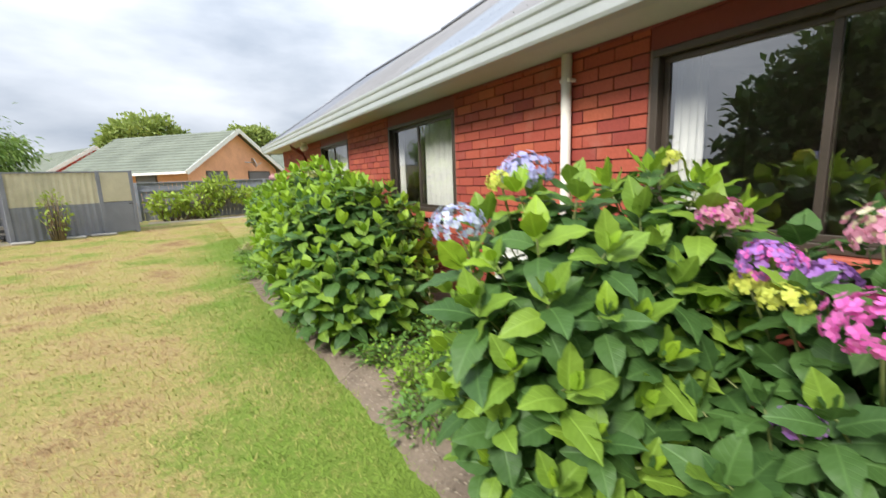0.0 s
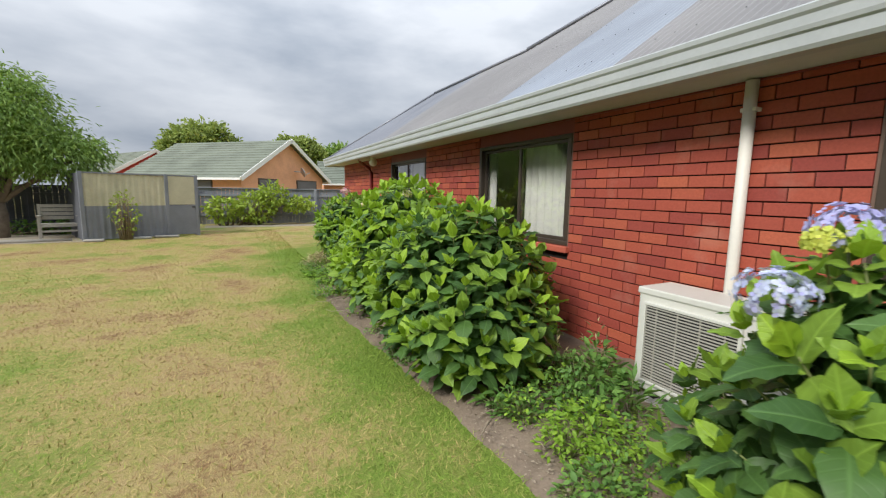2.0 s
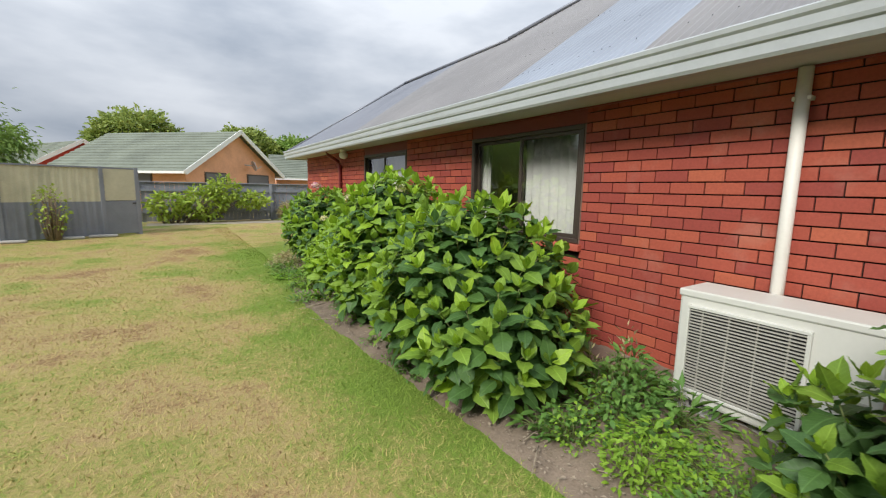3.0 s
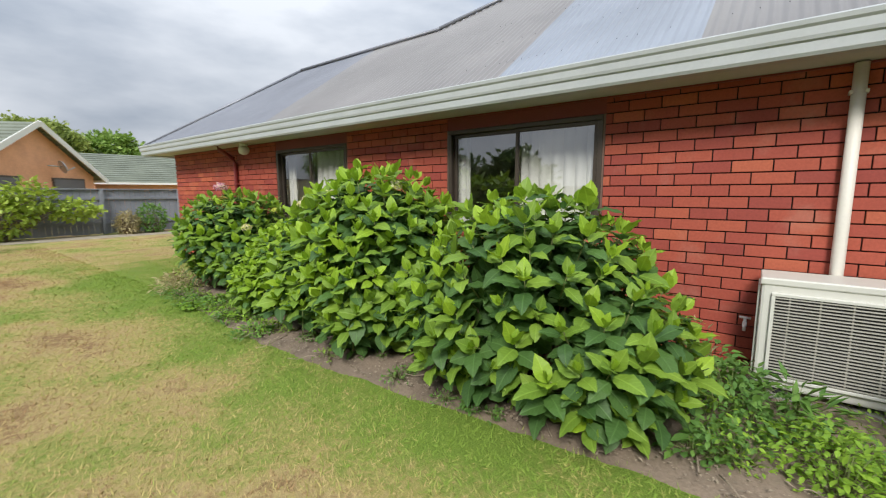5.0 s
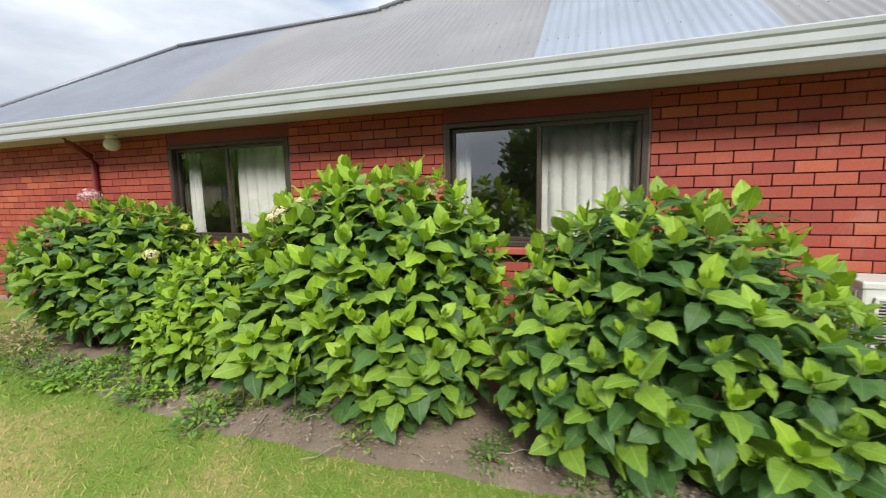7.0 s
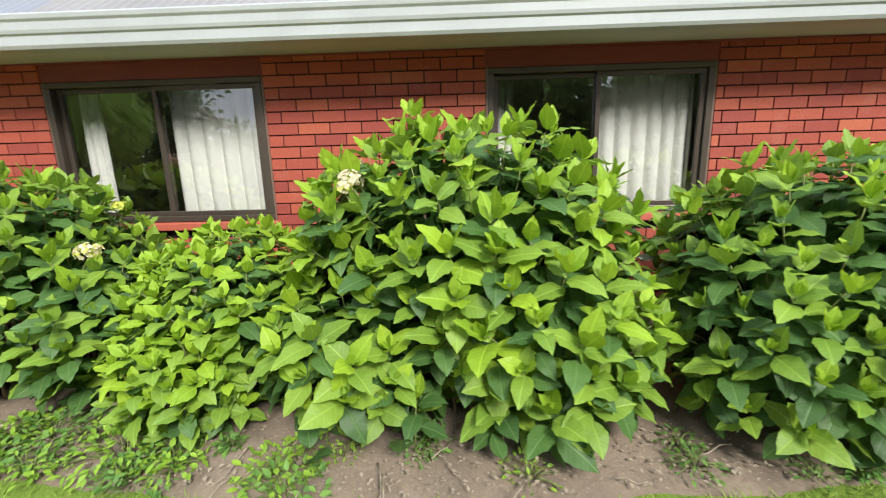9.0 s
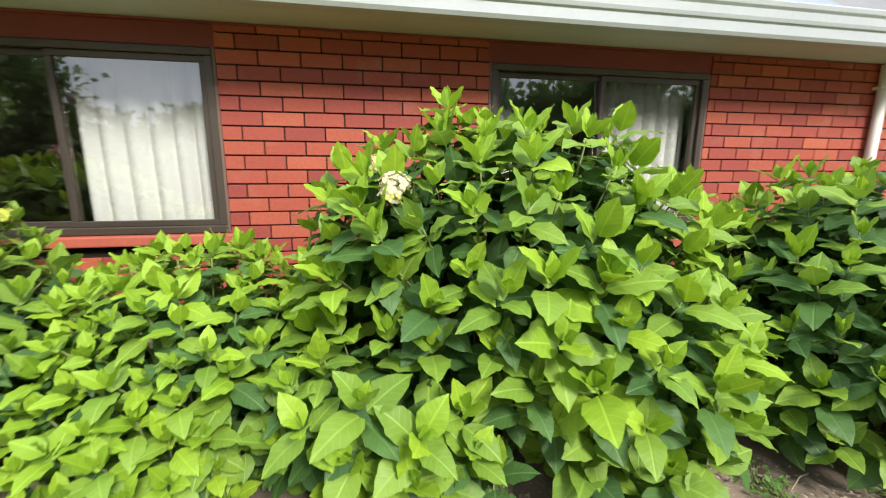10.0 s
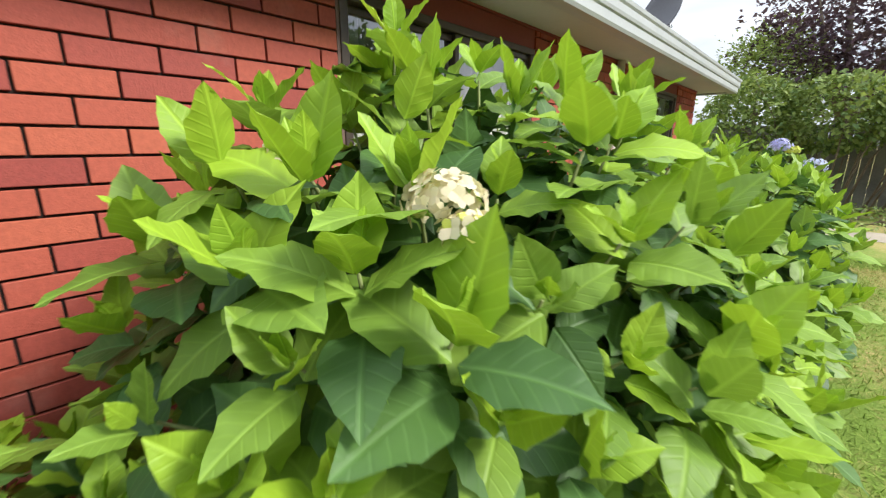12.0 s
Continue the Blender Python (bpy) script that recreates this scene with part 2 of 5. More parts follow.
MAT = {
    "brick": brick_mat("red_brick"),
    "mortar": plain("dark_mortar", (0.018, 0.013, 0.011), 0.95, var=0.4, relief=0.5),
    "red_paint": plain("red_paint", (0.20, 0.036, 0.034), 0.55, var=0.15),
    "sill": plain("sill_paint", (0.42, 0.10, 0.06), 0.6, var=0.2),
    "frame": plain("bronze_aluminium", (0.075, 0.058, 0.045), 0.38, 0.3, var=0.2, relief=0.03),
    "reveal": plain("brown_reveal", (0.16, 0.10, 0.075), 0.5, 0.1, var=0.2, relief=0.05),
    "glass": glass_mat("window_glass"),
    "curtain": plain("white_curtain", (0.72, 0.72, 0.68), 0.9, var=0.06, fine=120, relief=0.1),
    "room": plain("room_plaster", (0.55, 0.50, 0.44), 0.9),
    "gutter": plain("grey_green_gutter", (0.40, 0.425, 0.425), 0.4, 0.0, var=0.08, coarse=3, relief=0.03),
    "soffit": plain("soffit_board", (0.50, 0.505, 0.48), 0.7, var=0.08, relief=0.05),
    "roof_grey": sheet_mat("roof_warm_grey", (0.235, 0.225, 0.22)),
    "roof_blue": sheet_mat("roof_blue_grey", (0.27, 0.30, 0.35)),
    "roof_mid": sheet_mat("roof_cool_grey", (0.205, 0.215, 0.245)),
    "pipe": plain("cream_pipe", (0.70, 0.67, 0.60), 0.5, var=0.08, relief=0.03),
    "appliance": plain("appliance_white", (0.60, 0.595, 0.54), 0.45, var=0.05, relief=0.04),
    "black": plain("black_plastic", (0.02, 0.02, 0.02), 0.6),
    "slat": plain("grille_slat", (0.40, 0.385, 0.34), 0.5, var=0.1),
    "concrete": plain("concrete", (0.36, 0.34, 0.31), 0.9, var=0.2, relief=0.5),
    "soil": plain("garden_soil", (0.19, 0.145, 0.105), 0.97, var=0.4, coarse=3, fine=60, relief=1.0),
    "dirt": plain("dry_dirt", (0.31, 0.265, 0.20), 0.97, var=0.3, coarse=2, fine=50, relief=1.0),
    "chip": plain("dry_chips", (0.29, 0.235, 0.17), 0.9, var=0.4, coarse=30),
    "fence_grey": plain("mid_grey_timber", (0.21, 0.22, 0.245), 0.8, var=0.25, coarse=2, fine=30, relief=0.4),
    "fence": plain("grey_stained_timber", (0.085, 0.09, 0.105), 0.8, var=0.3, coarse=2, fine=30, relief=0.4),
    "fence_old": plain("weathered_timber", (0.20, 0.19, 0.16), 0.85, var=0.35, coarse=2.5, fine=30, relief=0.5),
    "shed_grey": plain("grey_iron", (0.20, 0.21, 0.235), 0.6, 0.1, var=0.15, coarse=2),
    "shed_cream": plain("cream_iron", (0.50, 0.46, 0.32), 0.65, 0.0, var=0.18, coarse=2),
    "bench": plain("grey_bench_wood", (0.30, 0.28, 0.24), 0.85, var=0.25, relief=0.4),
    "bark": plain("bark", (0.17, 0.135, 0.10), 0.95, var=0.35, coarse=6, fine=40, relief=1.0),
    "stem": plain("green_stem", (0.16, 0.19, 0.06), 0.7, var=0.25, coarse=10),
    "wood_stem": plain("woody_stem", (0.20, 0.15, 0.10), 0.85, var=0.3, coarse=10),
    "orange_wall": plain("orange_brick_wall", (0.70, 0.36, 0.21), 0.85, var=0.12, coarse=1.5, fine=12),
    "red_wall": plain("far_red_wall", (0.45, 0.06, 0.045), 0.8, var=0.12),
    "tile": plain("green_grey_tiles", (0.165, 0.185, 0.145), 0.85, var=0.25, coarse=0.8, fine=8),
    "white": plain("white_trim", (0.75, 0.75, 0.72), 0.6, var=0.06),
    "dish": plain("dish_grey", (0.13, 0.13, 0.14), 0.5, 0.2, var=0.15),
    "galv": plain("galvanised_steel", (0.45, 0.46, 0.47), 0.4, 0.7, var=0.15),
    "lawn": turf("dry_lawn", False),
    "blade": turf("grass_blades", True),
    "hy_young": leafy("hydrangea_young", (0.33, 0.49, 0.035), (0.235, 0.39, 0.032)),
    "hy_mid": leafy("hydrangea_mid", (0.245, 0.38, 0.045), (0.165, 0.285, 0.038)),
    # dark leaf colour: mature leaves, and painted shade within bushes
    "hy_old_shade": leafy("hydrangea_mature_shade", (0.10, 0.20, 0.045), (0.055, 0.125, 0.034)),
    "weed": leafy("weed_leaf", (0.20, 0.36, 0.07), (0.10, 0.22, 0.05), 0.6, False),
    "lime": leafy("lime_weed", (0.32, 0.50, 0.05), (0.20, 0.36, 0.04), 0.6, False),
    "straw": leafy("dry_stalk", (0.60, 0.52, 0.30), (0.42, 0.36, 0.19), 0.8, False),
    "peach": leafy("willowy_leaf", (0.33, 0.47, 0.11), (0.16, 0.28, 0.06), 0.55, False),
    "far_leaf": leafy("far_tree_leaf", (0.40, 0.47, 0.13), (0.21, 0.29, 0.08), 0.6, False),
    "dark_leaf": leafy("dark_tree_leaf", (0.13, 0.20, 0.06), (0.05, 0.10, 0.03), 0.6, False),
    "purple_leaf": leafy("purple_tree_leaf", (0.17, 0.10, 0.125), (0.07, 0.042, 0.055), 0.6, False),
    "ivy": leafy("ivy_leaf", (0.34, 0.42, 0.10), (0.08, 0.15, 0.04), 0.6, False),
    "vine": leafy("vine_leaf", (0.46, 0.56, 0.08), (0.27, 0.39, 0.06), 0.5, False),
    "f_blue": leafy("petal_lilac_blue", (0.58, 0.56, 0.88), (0.46, 0.46, 0.80), 0.7, False),
    "f_white": leafy("petal_pale_blue", (0.74, 0.78, 0.88), (0.52, 0.58, 0.86), 0.7, False),
    "f_pink": leafy("petal_pink", (0.86, 0.24, 0.62), (0.72, 0.12, 0.48), 0.7, False),
    "f_dusty": leafy("petal_dusty_pink", (0.75, 0.36, 0.48), (0.58, 0.24, 0.34), 0.7, False),
    "f_purple": leafy("petal_purple", (0.52, 0.24, 0.66), (0.34, 0.16, 0.52), 0.7, False),
    "f_yellow": leafy("bud_yellow", (0.72, 0.74, 0.14), (0.56, 0.62, 0.12), 0.7, False),
    "f_cream": leafy("petal_cream", (0.82, 0.76, 0.52), (0.72, 0.62, 0.44), 0.7, False),
}


# ---- mesh tools ----
def mesh_of(name, verts, faces, mats, uvs=None, index=None, smooth=False):
    me = bpy.data.meshes.new(name)
    me.from_pydata([tuple(v) for v in verts], [], [tuple(f) for f in faces])
    for m in mats if isinstance(mats, (list, tuple)) else [mats]:
        me.materials.append(m)
    if uvs is not None:
        layer = me.uv_layers.new(name="UVMap")
        loops = np.empty(len(me.loops), dtype=np.int32)
        me.loops.foreach_get("vertex_index", loops)
        layer.data.foreach_set("uv", np.asarray(uvs, dtype=np.float32)[loops].ravel())
    if index is not None:
        me.polygons.foreach_set("material_index", np.asarray(index, dtype=np.int32))
    if smooth:
        me.polygons.foreach_set("use_smooth", np.ones(len(me.polygons), dtype=bool))
    me.update()
    return me


def part(name, shape, material=None, parent=None, label="", smooth=False):
    """Links a bmesh or a mesh as one object under a thing or a part."""
    if isinstance(shape, bmesh.types.BMesh):
        me = bpy.data.meshes.new(name)
        shape.to_mesh(me)
        shape.free()
        me.materials.append(material)
        if smooth:
            me.polygons.foreach_set("use_smooth", np.ones(len(me.polygons), dtype=bool))
    else:
        me = shape
    ob = new(name, me)
    if parent is not None:
        ob.parent = parent
    return tagged(ob, label=label)


def box(bm, lo, hi, bevel=0.0, turn=None):
    c, s = [(a + b) / 2 for a, b in zip(lo, hi)], [abs(b - a) for a, b in zip(lo, hi)]
    m = Matrix.Translation(c) @ Matrix.Diagonal((*s, 1))
    if turn is not None:
        m = turn @ m
    r = bmesh.ops.create_cube(bm, size=1, matrix=m)
    if bevel:
        es = list({e for v in r["verts"] for e in v.link_edges})
        bmesh.ops.bevel(bm, geom=es, offset=bevel, segments=2, affect="EDGES", profile=0.5)
    return bm


def cuboid(lo, hi, bevel=0.0, turn=None):
    return box(bmesh.new(), lo, hi, bevel, turn)


def tube(points, radii, sides=8):
    """A tapered tube along a polyline, as vertices and faces."""
    vs, fs = [], []
    pts = [Vector(p) for p in points]
    for i, p in enumerate(pts):
        d = (pts[min(i + 1, len(pts) - 1)] - pts[max(i - 1, 0)]).normalized()
        a = d.orthogonal().normalized()
        b = d.cross(a)
        for k in range(sides):
            w = 2 * math.pi * k / sides
            vs.append(p + radii[i] * (math.cos(w) * a + math.sin(w) * b))
    for i in range(len(pts) - 1):
        for k in range(sides):
            q = (k + 1) % sides
            fs.append((i * sides + k, i * sides + q, (i + 1) * sides + q, (i + 1) * sides + k))
    fs.append(tuple(range(sides))[::-1])
    fs.append(tuple(range((len(pts) - 1) * sides, len(pts) * sides)))
    return vs, fs


def tubes(name, runs, material, sides=6):
    vs, fs = [], []
    for pts, rad in runs:
        v, f = tube(pts, rad, sides)
        fs += [tuple(i + len(vs) for i in q) for q in f]
        vs += v
    return mesh_of(name, vs, fs, material, smooth=True)


def empty(name, x=0, y=0, z=0, **tags):
    ob = new(name)
    ob.location = (x, y, z)
    bpy.context.view_layer.update()
    return tagged(ob, **tags)


def leaf_shape(droop, fold, width=0.315, stations=8):
    """An ovate leaf one long, pointing along +x, its face up: vertices, faces, uv."""
    vs, fs, uv = [], [], []
    for i in range(stations + 1):
        t = i / stations
        w = width * (math.sin(math.pi * t ** 0.85) ** 0.85 * (1.06 - 0.25 * t * t) if 0 < t < 1 else 0.012)
        z = -droop * t * t + 0.10 * t
        wob = 0.03 * math.sin(i * 1.9)
        rag = 1 + 0.03 * (-1) ** i
        for u in (1.0, 0.55, 0.0, -0.55, -1.0):
            lift = fold * w * (abs(u) if abs(u) < 0.9 else 0.72) + wob * u * u * (1 if u > 0 else -1) + 0.012 * math.sin(i * 3.1) * (abs(u) == 0.55)
            vs.append((t - 0.05 * abs(u) * (1 - t), w * u * (rag if abs(u) == 1 else 1), z + lift))
            uv.append((t, 0.5 + w * u))
    for i in range(stations):
        for k in range(4):
            a = 5 * i + k
            fs.append((a, a + 1, a + 6, a + 5))
    return np.array(vs), fs, np.array(uv)


def frames_of(dirs, ups):
    """Turning matrices whose x runs along dirs and z near ups."""
    x = dirs / np.linalg.norm(dirs, axis=1, keepdims=True)
    y = np.cross(ups, x)
    y /= np.linalg.norm(y, axis=1, keepdims=True) + 1e-9
    return np.stack([x, y, np.cross(x, y)], axis=2)


def strewn(name, shape, places, turns, sizes, mats, index=None):
    """One mesh of many copies of a small shape."""
    v, f, uv = shape
    n, k = len(places), len(v)
    allv = np.einsum("nij,kj->nki", turns, v) * np.asarray(sizes)[:, None, None] + np.asarray(places)[:, None, :]
    faces = []
    for i in range(n):
        b = i * k
        for q in f:
            faces.append(tuple(b + j for j in q))
    idx = None if index is None else np.repeat(index, len(f))
    return mesh_of(name, allv.reshape(-1, 3), faces, mats, np.tile(uv, (n, 1)), idx, True)


BLADE = (np.array([(0, 0.5, 0), (0, -0.5, 0), (1, 0, 0)]), [(0, 1, 2)], np.array([(0, 1), (0, 0), (1, 0.5)]))
SMALL = leaf_shape(0.25, 0.25, 0.26, 3)
TINY = (np.array([(0, 0, 0), (0.5, 0.3, 0.06), (1, 0, -0.1), (0.5, -0.3, 0.06)]), [(0, 1, 2), (0, 2, 3)], np.array([(0, 0.5), (0.5, 0.8), (1, 0.5), (0.5, 0.2)]))
SLIM = (np.array([(0, 0, 0), (0.45, 0.13, 0.03), (1, 0, -0.2), (0.45, -0.13, 0.03)]), [(0, 1, 2), (0, 2, 3)], np.array([(0, 0.5), (0.5, 0.8), (1, 0.5), (0.5, 0.2)]))


def unit(rng, n):
    v = rng.normal(size=(n, 3))
    return v / np.linalg.norm(v, axis=1, keepdims=True)


# ---- ground ----
WALL, NEAR_END, FAR_END, SOFFIT = 2.39, -1.15, 12.45, 2.135


def bed_edge(y):
    return float(np.interp(y, [-3, 0, 2, 3, 4, 5, 6, 7, 7.7, 9.0, 9.4, 9.8, 10.2, 13], [0.75, 0.74, 0.71, 0.68, 0.63, 0.55, 0.55, 0.60, 0.68, 0.88, 1.5, 2.0, 2.3, 2.34]))


ground = tagged(part("ground", mesh_of("ground", [(-900, -900, 0), (900, -900, 0), (900, 900, 0), (-900, 900, 0)], [(0, 1, 2, 3)], MAT["lawn"])), "sun-dried lawn with straw and green patches", "lawn", kind="structure")


def make_bed():
    vs, fs, nu, ys = [], [], 30, np.arange(-2.6, 12.61, 0.05)
    for y in ys:
        e = bed_edge(y) + 0.05 * noise.noise((0, y * 2.2, 3)) + 0.02 * noise.noise((0, y * 9, 7))
        for i in range(nu + 1):
            u = i / nu
            x = e + (WALL + 0.03 - e) * u
            z = min(1, u * 9) * (0.022 + 0.02 * noise.noise((x * 3, y * 3, 0)) + 0.016 * noise.noise((x * 11, y * 11, 5)) + 0.008 * noise.noise((x * 31, y * 31, 9)) + 0.05 * u) - 0.008 * (u < 0.01)
            vs.append((x, y, z))
    for j in range(len(ys) - 1):
        for i in range(nu):
            a = j * (nu + 1) + i
            fs.append((a, a + 1, a + nu + 2, a + nu + 1))
    return mesh_of("garden_bed", vs, fs, MAT["soil"], smooth=True)


tagged(part("garden_bed", make_bed()), "bare brown soil bed along the brick wall", "flower bed", kind="structure")


def dirt_strip(name, pts, width, label):
    vs, fs = [], []
    for i, (x, y) in enumerate(pts):
        j = 0.12 * noise.noise((x * 1.3, y, 2))
        vs += [(x, y - width / 2 + j, 0.006), (x, y + width / 2 + j, 0.006)]
        if i:
            fs.append((2 * i - 2, 2 * i, 2 * i + 1, 2 * i - 1))
    return tagged(part(name, mesh_of(name, vs, fs, MAT["dirt"])), label, "ground", kind="structure")


dirt_strip("ground_far", [(-1.4 + 0.4 * i, 18.9) for i in range(36)], 1.1, "bare dry dirt strip before the far fence")
dirt_strip("ground_shed", [(-12 + 0.4 * i, 16.2 - 0.02 * i) for i in range(21)], 2.6, "dry dirt under the fruit tree")
dirt_strip("pavement", [(-6 + 0.5 * i, -2.45) for i in range(26)], 0.9, "grey path before the ivy bank")


def make_grass():
    rng = np.random.default_rng(4)
    n = 330000
    y = -0.4 + 17.5 * rng.random(n) ** 1.7
    x = 0.85 - 5.6 * rng.random(n) ** 1.3
    far = rng.random(n) < 0.14
    x = np.where(far, rng.uniform(0.5, 5.0, n), x)
    y = np.where(far, rng.uniform(9.2, 17.5, n), y)
    edge = np.interp(y, [-3, 0, 2, 3, 4, 5, 6, 7, 7.7, 9.0, 9.4, 9.8, 10.2, 12.4, 12.5, 13], [0.75, 0.74, 0.71, 0.68, 0.63, 0.55, 0.55, 0.60, 0.68, 0.88, 1.5, 2.0, 2.3, 2.34, 6, 6])
    keep = x < edge + 0.03 * rng.normal(size=n) + 0.10 * rng.random(n) ** 6
    x, y = x[keep], y[keep]
    n = len(x)
    lean = rng.normal(size=(n, 3)) * (0.9, 0.9, 0.2) + (0, 0, 0.4)
    lean[:, 2] = np.abs(lean[:, 2]) + 0.1
    turns = frames_of(lean, rng.normal(size=(n, 3)) * 0.35 + (0, 0, 1))
    turns[:, :, 1] *= 0.13
    return strewn("grass", BLADE, np.stack([x, y, np.zeros(n)], 1), turns, rng.uniform(0.02, 0.05, n), MAT["blade"])


tagged(part("grass", make_grass()), "short straw-coloured and green grass blades of the lawn", "grass", kind="stuff")


def make_chips():
    rng = np.random.default_rng(8)
    n = 5200
    y = rng.uniform(0.5, 11.5, n)
    e = np.array([bed_edge(v) for v in y])
    x = e + np.abs(rng.normal(size=n)) * 0.4 + 0.03
    ok = x < WALL - 0.05
    x, y = x[ok], y[ok]
    n = len(x)
    d = rng.normal(size=(n, 3)) * (1, 1, 0.15)
    return strewn("bark_chips", TINY, np.stack([x, y, np.full(n, 0.05) + rng.uniform(-0.012, 0.01, n)], 1), frames_of(d, np.tile((0.05, 0, 1.0), (n, 1))), rng.uniform(0.006, 0.024, n) * rng.uniform(0.6, 1.6, n), MAT["chip"])


tagged(part("bark_chips", make_chips()), "dry leaf and bark crumbs on the soil", "debris", kind="stuff")

# ---- the brick house ----
WINDOWS = [(-0.10, 1.56), (3.67, 5.32), (6.97, 8.65)]
HEAD, SILL = 2.0, 0.93


def wall_with_openings():
    """Backing of the brick skin with through openings."""
    bm = bmesh.new()
    x0, x1 = WALL + 0.008, WALL + 0.20
    cuts = [NEAR_END] + [v for w in WINDOWS for v in w] + [FAR_END]
    for a, b in zip(cuts[::2], cuts[1::2]):
        box(bm, (x0, a, -0.1), (x1, b, SOFFIT + 0.2))
    for a, b in WINDOWS:
        box(bm, (x0, a, -0.1), (x1, b, SILL - 0.07))
        box(bm, (x0 + 0.012, a, HEAD), (x1, b, SOFFIT + 0.2))
    return bm


wall_front = tagged(part("wall_front", wall_with_openings(), MAT["mortar"]), "red brick house wall with dark recessed joints", "wall", kind="structure")
for nm, lo, hi in (("wall_far_end", (WALL + 0.2, FAR_END - 0.2, -0.1), (9.5, FAR_END, 2.3)), ("wall_near_end", (WALL + 0.2, NEAR_END, -0.1), (9.5, NEAR_END + 0.2, 2.3)), ("wall_back", (9.5, NEAR_END, -0.1), (9.7, FAR_END, 2.3))):
    tagged(part(nm, cuboid(lo, hi), MAT["red_paint"]), "red brick end wall of the house", "wall", kind="structure")
tagged(part("wall_inside", cuboid((6.0, NEAR_END + 0.2, 0), (6.1, FAR_END - 0.2, 2.4)), MAT["room"]), "plain inner wall of the rooms", "wall", kind="structure")
for i, y in enumerate((2.6, 6.1, 10.0)):
    tagged(part("wall_partition_%d" % (i + 1), cuboid((WALL + 0.2, y, 0), (6.0, y + 0.1, 2.4)), MAT["room"]), "plain partition between rooms", "wall", kind="structure")
tagged(part("floor", cuboid((WALL + 0.2, NEAR_END + 0.2, 0.15), (6.0, FAR_END - 0.2, 0.2)), MAT["room"]), "dim carpeted floor inside the rooms", "floor", kind="structure")
tagged(part("ceiling", cuboid((WALL + 0.2, NEAR_END + 0.2, 2.4), (9.5, FAR_END - 0.2, 2.45)), MAT["room"]), "plain ceiling of the rooms", "ceiling", kind="structure")

for k, (a, b) in enumerate(WINDOWS):
    w = tagged(new("window_%d" % (k + 1)), "dark bronze aluminium sliding window with two panes", "window", kind="structure")
    f = bmesh.new()
    t = 0.045
    x0, x1 = WALL - 0.012, WALL + 0.09
    box(f, (x0, a + 0.012, HEAD - t), (x1, b - 0.012, HEAD - 0.003), 0.006)
    box(f, (x0, a + 0.012, SILL), (x1, b - 0.012, SILL + t), 0.006)
    box(f, (x0, a + 0.012, SILL + t), (x1, a + t + 0.012, HEAD - t), 0.006)
    box(f, (x0, b - t - 0.012, SILL + t), (x1, b - 0.012, HEAD - t), 0.006)
    part("window_frame", f, MAT["frame"], w)
    mid = (a + b) / 2
    for lo, hi, off in ((a + t + 0.012, mid + 0.02, 0.012), (mid - 0.02, b - t - 0.012, 0.042)):
        s, r = bmesh.new(), 0.035
        xs = WALL + off
        z0, z1 = SILL + t, HEAD - t
        box(s, (xs, lo, z1 - r), (xs + 0.028, hi, z1), 0.004)
        box(s, (xs, lo, z0), (xs + 0.028, hi, z0 + r), 0.004)
        box(s, (xs, lo, z0 + r), (xs + 0.028, lo + r, z1 - r), 0.004)
        box(s, (xs, hi - r, z0 + r), (xs + 0.028, hi, z1 - r), 0.004)
        sash = part("sash", s, MAT["frame"], w)
        g = part("pane", mesh_of("pane", [(xs + 0.014, lo + r, z0 + r), (xs + 0.014, hi - r, z0 + r), (xs + 0.014, hi - r, z1 - r), (xs + 0.014, lo + r, z1 - r)], [(0, 3, 2, 1)], MAT["glass"]), None, sash, "clear reflecting window glass")
        g.visible_shadow = False
    part("reveal", box(cuboid((WALL - 0.004, a - 0.004, SILL - 0.002), (WALL + 0.09, a + 0.012, HEAD)), (WALL - 0.004, b - 0.012, SILL - 0.002), (WALL + 0.09, b + 0.004, HEAD)), MAT["reveal"], w)
    part("head_board", cuboid((WALL + 0.004, a - 0.02, HEAD + 0.001), (WALL + 0.018, b + 0.02, SOFFIT)), MAT["red_paint"], w, "dull red painted board above the window")
    part("window_sill", cuboid((WALL - 0.06, a - 0.03, SILL - 0.065), (WALL + 0.05, b + 0.03, SILL - 0.004), 0.008), MAT["sill"], w, "sloping red brick sill")


def curtain(y0, y1, x, folds, label):
    vs, fs, n = [], [], max(12, int((y1 - y0) * 90))
    for i in range(n + 1):
        u = i / n
        y = y0 + (y1 - y0) * u
        ph = 2 * math.pi * folds * u + 1.1 * math.sin(5 * u)
        for j in range(9):
            z = 0.6 + 1.42 * j / 8
            amp = 0.032 * (1.0 - 0.45 * j / 8)
            vs.append((x + amp * math.sin(ph + 0.25 * math.sin(j)), y + 0.012 * math.cos(ph), z))
    for i in range(n):
        for j in range(8):
            a = 9 * i + j
            fs.append((a, a + 1, a + 10, a + 9))
    ob = tagged(part("curtain", mesh_of("curtain", vs, fs, MAT["curtain"], smooth=True)), label, "curtain", "curtains behind the windows")
    s = ob.modifiers.new("thick", "SOLIDIFY")
    s.thickness = 0.004
    return ob


curtain(3.74, 4.50, WALL + 0.125, 7, "white pleated curtain drawn behind one pane")
curtain(5.10, 5.28, WALL + 0.125, 3, "white curtain gathered at the window side")
curtain(7.03, 7.76, WALL + 0.125, 6, "white pleated curtain drawn behind one pane")
curtain(8.32, 8.48, WALL + 0.125, 3, "white curtain gathered at the window side")
curtain(1.30, 1.46, WALL + 0.125, 4, "white curtain gathered at the window side")
